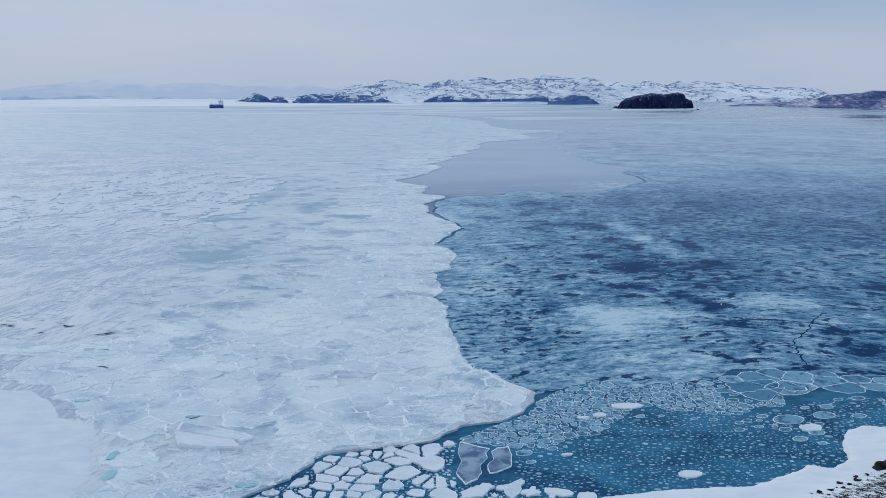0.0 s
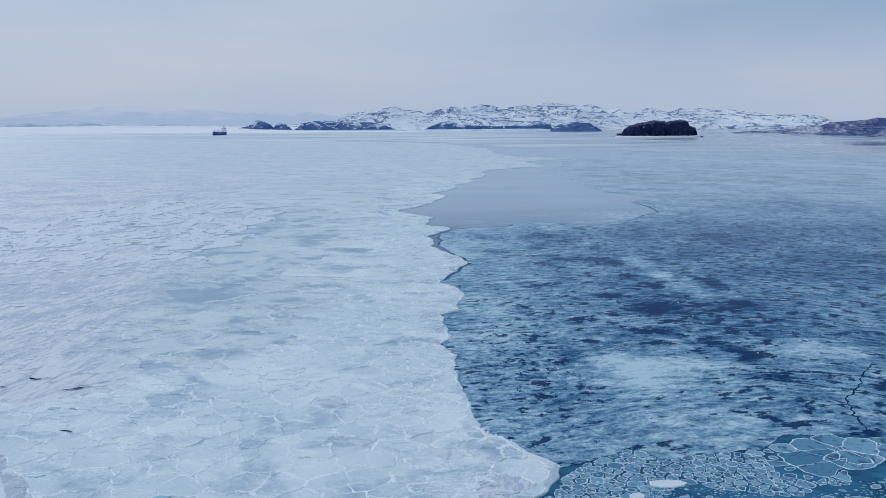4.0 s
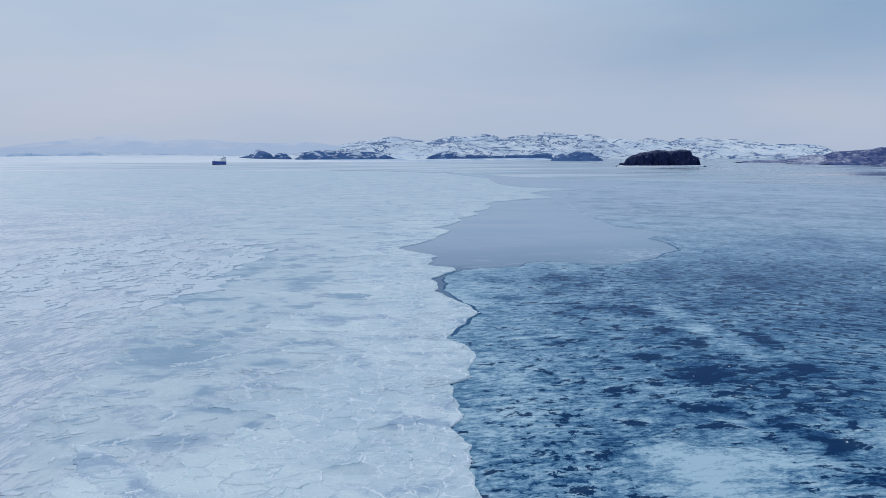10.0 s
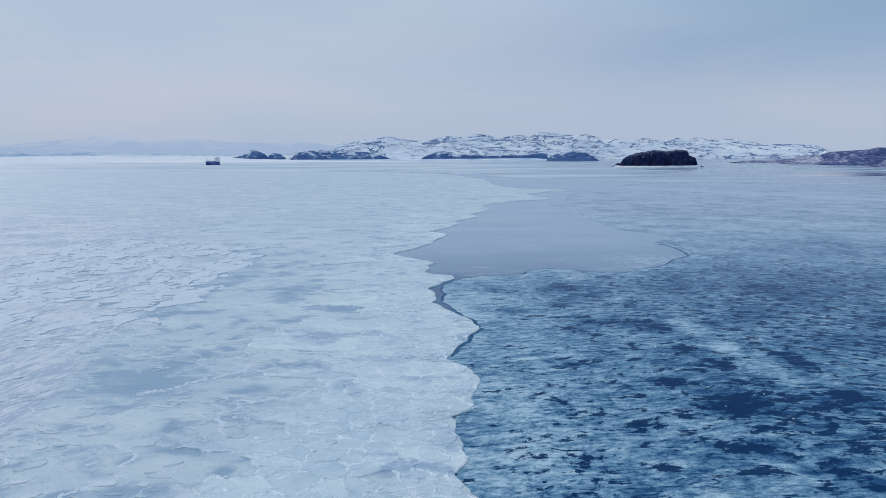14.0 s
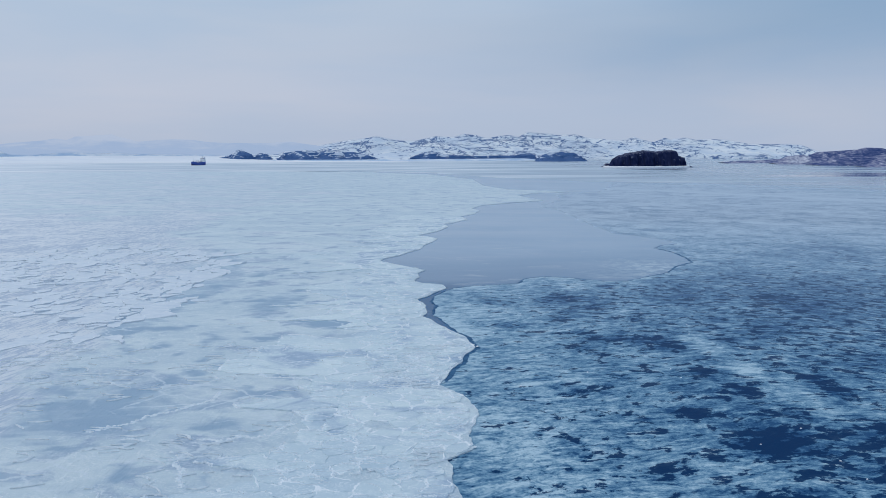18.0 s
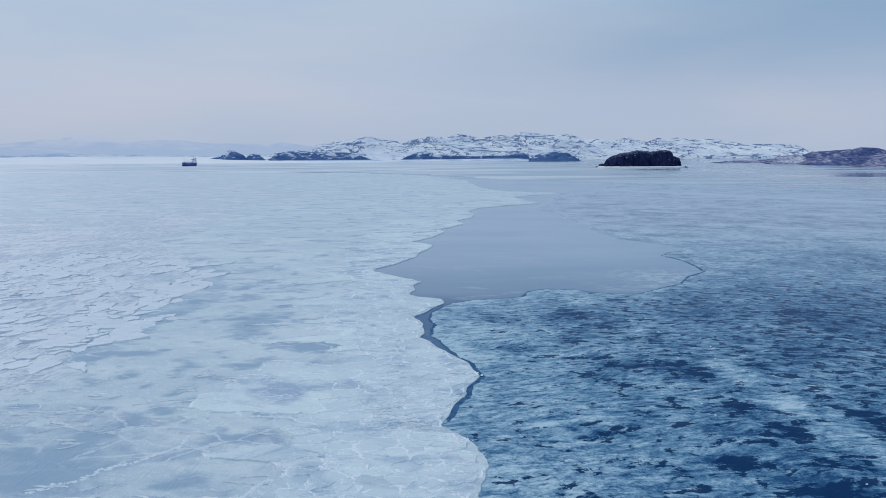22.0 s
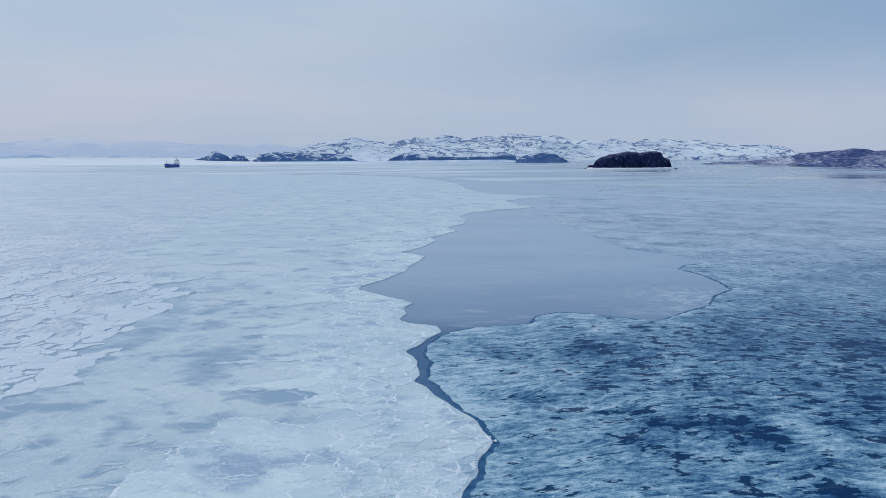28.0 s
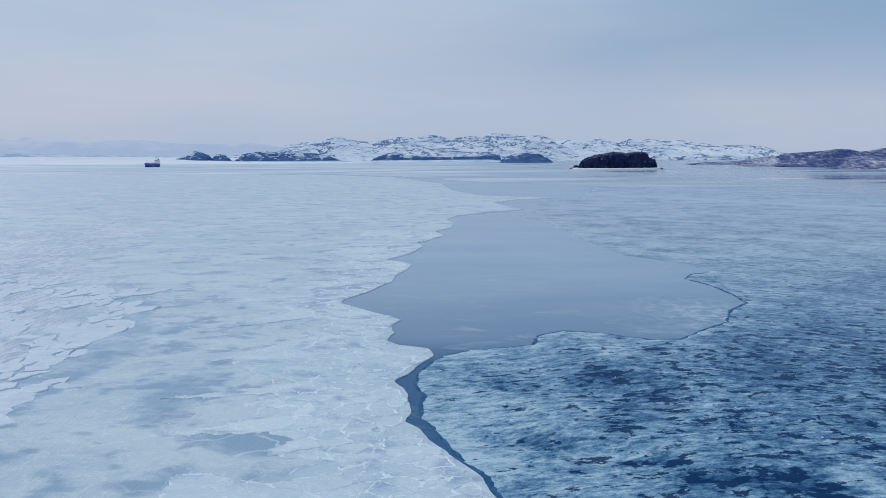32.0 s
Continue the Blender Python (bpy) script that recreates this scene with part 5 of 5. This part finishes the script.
def strip(name, line, width, z, mat_, parent, seed=0.0, step=0.5, wander=0.5):
    """A narrow crack with an uneven width that follows a line."""
    mid = ragged(line, step, wander, 1.6)
    verts = []
    for k, (x, y) in enumerate(mid):
        xa, ya = mid[max(0, k - 1)]
        xb, yb = mid[min(len(mid) - 1, k + 1)]
        d = max(1e-3, math.hypot(xb - xa, yb - ya))
        taper = min(1, (k + 0.3) / 4, (len(mid) - k - 0.7) / 4)
        w = width * taper * (0.75 + 0.6 * noise.noise(Vector((x * 0.7, y * 0.7, seed))))
        verts += [(x - w * (yb - ya) / d, y + w * (xb - xa) / d, z), (x + w * (yb - ya) / d, y - w * (xb - xa) / d, z)]
    faces = [(2 * k, 2 * k + 1, 2 * k + 3, 2 * k + 2) for k in range(len(mid) - 1)]
    return mesh_ob(name, verts, faces, mat_, parent)


strip("crack", [(106.3, 156.1), (101.9, 150), (100, 146.1), (94.1, 137.2), (92.5, 130.9), (91.6, 123.8)], 0.16, 0.078, CRACK, thin_ice)
strip("refrozen_seam", RIM[9:], 1.05, 0.041, DARK_ICE, young_ice, 3.0, 0.8, 0.5)
strip("refrozen_seam", RIM, 0.75, 0.045, DARK_ICE, young_ice, 6.0, 0.8, 0.5)
strip("refrozen_seam", [(edge_x(y) + 0.45, y) for y in range(228, 276, 2)], 0.8, 0.078, DARK_ICE, thin_ice, 8.0, 0.8, 0.35)
strip("crack", [(44, 176), (47, 175), (50.5, 175.5)], 0.25, 0.078, CRACK, thin_ice, 2.0)
strip("crack", [(60.0, 163), (68, 160), (78, 157.5), (88, 156)], 0.06, 0.078, CRACK, thin_ice, 5.0)
specks = []
for _ in range(26):
    x, y = rnd.uniform(35, 110), rnd.uniform(150, 345)
    if x > edge_x(y) + 3 and inside(x, y, outline):
        r0 = rnd.uniform(0.1, 0.28)
        ringp = [(x + r0 * math.cos(a), y + r0 * math.sin(a)) for a in (0.2, 1.3, 2.5, 3.6, 4.9)]
        specks.append(([(a, b, 0.065) for a, b in ringp] + [(x, y, 0.2 + r0 * 0.3)], [(k, (k + 1) % 5, 5) for k in range(5)], [0] * 5))
v, f, s = joined(specks)
tagged(mesh_ob("ice_chips", v, f, SNOW), "small white chips of ice frozen into thin ice", "ice", kind="stuff")

# ---- details of the white ice ----
for line, w in (([(-25.5, 135.3), (-23.6, 135.6), (-22.2, 136.6), (-21.6, 136.9)], 0.22), ([(-30, 139), (-28, 139.5)], 0.15), ([(-34, 141), (-32.5, 140.2), (-31, 140.7)], 0.2),
                ([(-37, 143), (-35, 143.5)], 0.16), ([(-39, 138.5), (-37.4, 139)], 0.2), ([(-42, 145), (-39.5, 145.6)], 0.16), ([(-28, 143), (-26, 143.8)], 0.12),
                ([(-46, 141), (-42, 140)], 0.2), ([(-36, 136.3), (-34.4, 135.6)], 0.2), ([(-33.6, 139.6), (-29.5, 141.6)], 0.14), ([(-20.6, 127), (-18.3, 126.5)], 0.17), ([(-16.6, 118.4), (-14.4, 117.7)], 0.19), ([(-15.5, 118.8), (-14.6, 118.9)], 0.13), ([(-19, 149), (-16, 150.4)], 0.1)):
    strip("melt_crack", line, w * 1.7, 0.42, CRACK if w > 0.18 else CYAN_CRACK, fast_ice, w * 50, 0.4, 0.3)
for x, y, rx, ry in ((-22, 127, 0.9, 0.6), (2.5, 82, 0.7, 1.2), (0.5, 87, 0.5, 1.4), (18, 80.3, 1.1, 0.5), (5.5, 99, 0.9, 0.35), (-12, 104, 1.4, 0.5)):
    poly = ragged([(x + rx * math.cos(a), y + ry * math.sin(a)) for a in [2 * math.pi * k / 10 for k in range(11)]], 0.25, 0.3, 0.6)[:-1]
    mesh_ob("melt_patch", [(a, b, 0.40) for a, b in poly], [tuple(range(len(poly)))], CYAN_PATCH, fast_ice)

slab = floe("ice_block", ragged([(5.2, 93.6), (13.6, 91.2), (15, 89.2), (11, 88.9), (7.2, 89.6), (5.2, 93.6)], 0.6, 0.15, 1.0)[:-1], 0.2, 0.75, 0.06, 0.5, [SNOW, SNOW])
tagged(slab, "raised snow-topped block of ice frozen in", "ice block", "raised ice blocks")
slab = floe("ice_block", ragged([(4.6, 97), (9, 95.6), (14, 93.6), (15.6, 92.6), (14.2, 91.5), (8, 93.4), (5, 94.3), (4.6, 97)], 0.6, 0.15, 1.0)[:-1], 0.2, 0.52, 0.08, 0.4, [PLATE, RIME])
tagged(slab, "raised pale grey slab of ice frozen in", "ice block", "raised ice blocks")

field = [(60, 74), (60, 620), (-170, 620), (-110, 300), (-60, 74)]


def plate_spacing(x, y, r):
    d = edge_x(y) - x
    s = 2.8 if d < 14 else (3.8 if d < 45 else 5.2)
    return s * r.choice((0.5, 0.7, 0.9, 1.2, 1.6)) * (1 + max(0, y - 260) / 260)


seeds = scatter(field, plate_spacing, 26000, lambda x, y: 0.5 < edge_x(y) - x < float(np.interp(y, [110, 165, 300], [85, 30, 24])) + 6 * fbm(x / 20, y / 20, 4), 31)
walls = [(edge_x(y) + 1.0, y) for y in np.arange(70, 630, 1.6)]
shapes = cells([(p[0], p[1]) for p in seeds] + walls, 18, 0.02)
plates = []
for (x, y, d), poly in zip(seeds, shapes):
    if not poly or area(poly) > 7 * d * d:
        continue
    if inside(x, y, [(-46, 66), (2, 66), (2, 82), (-2, 90), (-5, 97), (-12, 100), (-20, 109), (-46, 109)]) or (4 < x < 16 and 88 < y < 98):
        continue
    cx, cy, k = sum(p[0] for p in poly) / len(poly), sum(p[1] for p in poly) / len(poly), rnd.uniform(1.03, 1.11)
    poly = rounded([(cx + (a - cx) * k, cy + (b - cy) * k) for a, b in poly], 1, 0.14)
    poly = [(min(a, edge_x(b) - 0.12), b) for a, b in ragged(poly + poly[:1], 0.9 + 0.0025 * y, 0.9, 2.1)[:-1]]
    if y < 330:
        poly = [(min(a, edge_x(b) - 0.10), b) for a, b in ragged(poly + poly[:1], 0.45 if y < 210 else 0.8, 0.28 if y < 210 else 0.5, 0.7 if y < 210 else 1.3)[:-1]]
    strong = noise.noise(Vector((x / 12, y / 18, 3))) + rnd.uniform(-0.4, 0.5)
    plates.append((y, poly, 0.29 + rnd.uniform(0, 0.09), max(0.01, 0.03 + 0.12 * strong), 0.10 + 0.16 * rnd.random() + 0.0010 * y))
plates.sort(key=lambda p: p[0])
for y, poly, top, rim, width in plates[:300]:
    floe("ice_plate", poly, 0.18, top, rim, width, [PLATE, RIME], fast_ice, wobble=0.03, broken=-0.12 if y < 135 else 0.0)
v, f, s = joined([floe_geometry(poly, 0.18, top, rim, width, 0.03, 0.0 if y < 180 else 0.04) for y, poly, top, rim, width in plates[300:]])
rest = mesh_ob("ice_plates", v, f, [PLATE, RIME], fast_ice, slots=s)
rest["kind"] = "stuff"

strokes = []
for _ in range(2600):
    y = 78 + 180 * rnd.random() ** 1.3
    d = rnd.uniform(1.5, 70 + 0.1 * y) if rnd.random() < 0.62 else rnd.uniform(1, 16)
    x = edge_x(y) - d
    if fbm(x / 13, y / 18, 12, 3) < -0.05 or inside(x, y, [(-46, 66), (2, 66), (2, 82), (-2, 90), (-5, 97), (-12, 100), (-20, 109), (-46, 109)]):
        continue
    turn, bend, step = rnd.gauss(0.15, 0.35), rnd.gauss(0, 0.12), rnd.uniform(0.25, 0.55) * (1 + 0.003 * y)
    half, count = rnd.uniform(0.06, 0.17) * (1 + 0.002 * y), rnd.randint(4, 8)
    pts, faces = [], []
    for k in range(count):
        taper = min(1, (k + 0.3) / 2.5, (count - k - 0.7) / 2.5)
        w = half * taper * rnd.uniform(0.6, 1.5)
        nx, ny = -math.sin(turn), math.cos(turn)
        pts += [(x - nx * w * 0.8, y - ny * w * 0.8, 0.27), (x, y, 0.40 + 0.16 * taper * rnd.random()), (x + nx * w * 1.6, y + ny * w * 1.6, 0.27)]
        x, y, turn = x + step * math.cos(turn), y + step * math.sin(turn), turn + bend + rnd.gauss(0, 0.25)
    if x > edge_x(y) - 0.5:
        continue
    faces = [(3 * k + q, 3 * k + q + 1, 3 * k + q + 4, 3 * k + q + 3) for k in range(count - 1) for q in (0, 1)]
    strokes.append((pts, faces, [0] * len(faces)))
v, f, s = joined(strokes)
tagged(mesh_ob("ice_ridges", v, f, RIME), "short low ridges of pushed-up white ice", "ice", kind="stuff")

crumbs = []
for y, poly, top, rim, width in plates:
    if rim < 0.03:
        continue
    for (xa, ya), (xb, yb) in zip(poly, poly[1:] + poly[:1]):
        for _ in range(4 if y < 160 else 2 if y < 260 else 1):
            if noise.noise(Vector((xa * 0.35, ya * 0.35, 9.0))) < 0.0:
                continue
            f0, r0 = rnd.random(), rnd.uniform(0.06, 0.22) * (1 + 0.002 * y)
            x, yy = xa + (xb - xa) * f0 + rnd.gauss(0, 0.25), ya + (yb - ya) * f0 + rnd.gauss(0, 0.25)
            t0 = rnd.uniform(0, 6)
            base = [(x + r0 * rnd.uniform(0.7, 1.5) * math.cos(t0 + q), yy + r0 * math.sin(t0 + q), 0.26) for q in (0, 1.4, 2.9, 4.4)]
            crumbs.append((base + [(x + rnd.uniform(-0.1, 0.1), yy, top + r0 * rnd.uniform(0.3, 0.8))], [(0, 1, 4), (1, 2, 4), (2, 3, 4), (3, 0, 4)], [0] * 4))
v, f, s = joined(crumbs)
tagged(mesh_ob("ice_crumbs", v, f, RIME), "small white lumps of ice along plate edges", "ice", kind="stuff")

# broken slabs pushed up in the rough parts
rubble = []
for _ in range(14000):
    y = 78 + 560 * rnd.random() ** 1.6
    x = edge_x(y) - rnd.uniform(14, 110 + 0.35 * y)
    rough = 0.1 * blob(x, y, -98, 350, 36, 95) + 0.35 * blob(x, y, -32, 142, 26, 30) + 0.35 * blob(x, y, -80, 230, 28, 50) + 0.12 * fbm(x / 14, y / 22, 8, 3) - 0.07
    if rnd.random() > rough * 0.75 or inside(x, y, [(-46, 66), (2, 66), (2, 82), (-2, 90), (-5, 97), (-12, 100), (-20, 109), (-46, 109)]):
        continue
    size = rnd.uniform(0.22, 0.7) * (1 + 0.7 * blob(x, y, -98, 350, 40, 100)) * (1 + 0.0055 * max(0, y - 120))
    long, thick, tilt, turn = size * rnd.uniform(1.0, 2.6), 0.02 + 0.02 * size, rnd.uniform(-0.02, 0.05 + 0.09 * blob(x, y, -98, 350, 40, 100)), rnd.gauss(0.3, 0.5)
    m = Matrix.Translation((x, y, 0.29 + 0.04 * size)) @ Euler((tilt, rnd.uniform(-0.05, 0.05), turn)).to_matrix().to_4x4()
    base = [(-long, -size), (long * rnd.uniform(0.4, 1), -size * rnd.uniform(0.7, 1)), (long, size * rnd.uniform(0.2, 1)), (-long * rnd.uniform(0.3, 0.9), size)]
    pts = [tuple(m @ Vector((a, b, -thick))) for a, b in base] + [tuple(m @ Vector((a * 0.93, b * 0.93, thick))) for a, b in base]
    rubble.append((pts, [(4, 5, 6, 7), (0, 1, 5, 4), (1, 2, 6, 5), (2, 3, 7, 6), (3, 0, 4, 7)], [0, 1, 1, 1, 1]))
v, f, s = joined(rubble)
tagged(mesh_ob("ice_rubble", v, f, [SNOW, RIME], slots=s), "broken tilted slabs of snowy ice", "ice", kind="stuff")

# fields of broken plates frozen together at all angles
heap = scatter(RUBBLE, lambda x, y, r: r.choice((2.2, 3.2, 4.5, 6.5, 8.5)), 9000, seed=41)
shapes = cells([(p[0] * 1.25, p[1] * 0.8) for p in heap], 15, 0.0)
slabs = []
for (x, y, d), poly in zip(heap, shapes):
    if not poly or area(poly) < 0.8 or area(poly) > 55 or fbm(x / 14, y / 22, 6.0, 3) < -0.12:
        continue
    poly = [(a / 1.25, b / 0.8) for a, b in poly]
    cx, cy, k = sum(p[0] for p in poly) / len(poly), sum(p[1] for p in poly) / len(poly), rnd.choice((0.62, 0.85, 1.0, 1.1, 1.18))
    poly = ragged([(cx + (a - cx) * k, cy + (b - cy) * k) for a, b in poly + poly[:1]], 0.9, 0.8, 2.2)[:-1]
    n, lean_x, lean_y, low = len(poly), rnd.gauss(0, 0.05), rnd.gauss(0.01, 0.05), rnd.uniform(0.30, 0.52)
    top = [(a, b, max(0.28, low + lean_x * (a - cx) + lean_y * (b - cy))) for a, b in poly]
    verts = [(a, b, 0.15) for a, b in poly] + top + [(cx + (a - cx) * 0.9, cy + (b - cy) * 0.9, z + 0.05) for a, b, z in top]
    faces = [(q * n + i, q * n + (i + 1) % n, (q + 1) * n + (i + 1) % n, (q + 1) * n + i) for q in (0, 1) for i in range(n)] + [tuple(range(2 * n, 3 * n))]
    slabs.append((cy, verts, faces, [0] * n + [1 if rnd.random() < 0.3 else 0 for _ in range(n)] + [0]))
slabs.sort(key=lambda q: q[0])
for _, verts, faces, slots in slabs[:260]:
    mesh_ob("rubble_slab", verts, faces, [SNOW, RIME], fast_ice, slots=slots)
v, f, s = joined([q[1:] for q in slabs[260:]])
heap_ob = mesh_ob("rubble_slabs", v, f, [SNOW, RIME], fast_ice, slots=s)
heap_ob["kind"] = "stuff"

# long low pressure ridges
RIDGES = [[(-27.2, 278.7), (-19.2, 283.1), (-9.7, 287.8), (-5.5, 296.6), (-7.5, 317.9), (-2.7, 333.6)], [(12.3, 251), (8.2, 260.3), (9.1, 268.6), (5.6, 279.6), (7.6, 285.8), (6.2, 296.4)],
          [(-9.2, 263.9), (2.2, 263.8), (12.2, 264.8), (18.7, 268.4)], [(16.4, 287.3), (6.2, 296.4), (-2.3, 308.6), (-10, 346)], [(16.5, 285.7), (14.2, 261.3)], [(-7.3, 251.2), (-6.8, 257.2), (5.9, 253)],
          [(-25.9, 197.1), (-18.9, 205.5), (-15.8, 210.2), (-11.6, 215.2), (-11.7, 220.6)], [(-20.1, 196.3), (-14.8, 194.5)], [(-10.8, 243.6), (-6.3, 231.2), (2.9, 229.7)]]
RIDGES_NEAR = [[(-7, 195.6), (2.1, 197.6), (6, 203.7)], [(16.6, 196), (12.8, 210.6), (10.6, 229.8)], [(-22.8, 149.4), (-15.2, 156.4), (-12.1, 161.9), (-13.1, 170.2), (-17, 175.3)],
               [(-9.1, 192.9), (-4.1, 180.2), (-1, 176)]]


def pressure_ridge(line):
    """A low wall of small jagged lumps pushed up along an uneven line."""
    lumps = []
    for x, y in ragged(line, 0.32, 1.3, 4.0):
        if noise.noise(Vector((x * 0.28, y * 0.28, 4.0))) < -0.22:
            continue
        for _ in range(2):
            a, b, r0, t0 = x + rnd.gauss(0, 0.16), y + rnd.gauss(0, 0.16), rnd.uniform(0.12, 0.36), rnd.uniform(0, 6)
            base = [(a + r0 * rnd.uniform(0.7, 1.7) * math.cos(t0 + q), b + r0 * rnd.uniform(0.7, 1.2) * math.sin(t0 + q), 0.24) for q in (0, 1.3, 2.6, 3.8, 5.1)]
            lumps.append((base + [(a, b, 0.36 + r0 * rnd.uniform(0.1, 0.5))], [(k, (k + 1) % 5, 5) for k in range(5)], [0] * 5))
    v, f, _ = joined(lumps)
    return tagged(mesh_ob("pressure_ridge", v, f, RIME), "low jagged white ridge of pushed-up ice", "ice ridge", "pressure ridges", "structure")


for line in RIDGES + RIDGES_NEAR:
    pressure_ridge(line)
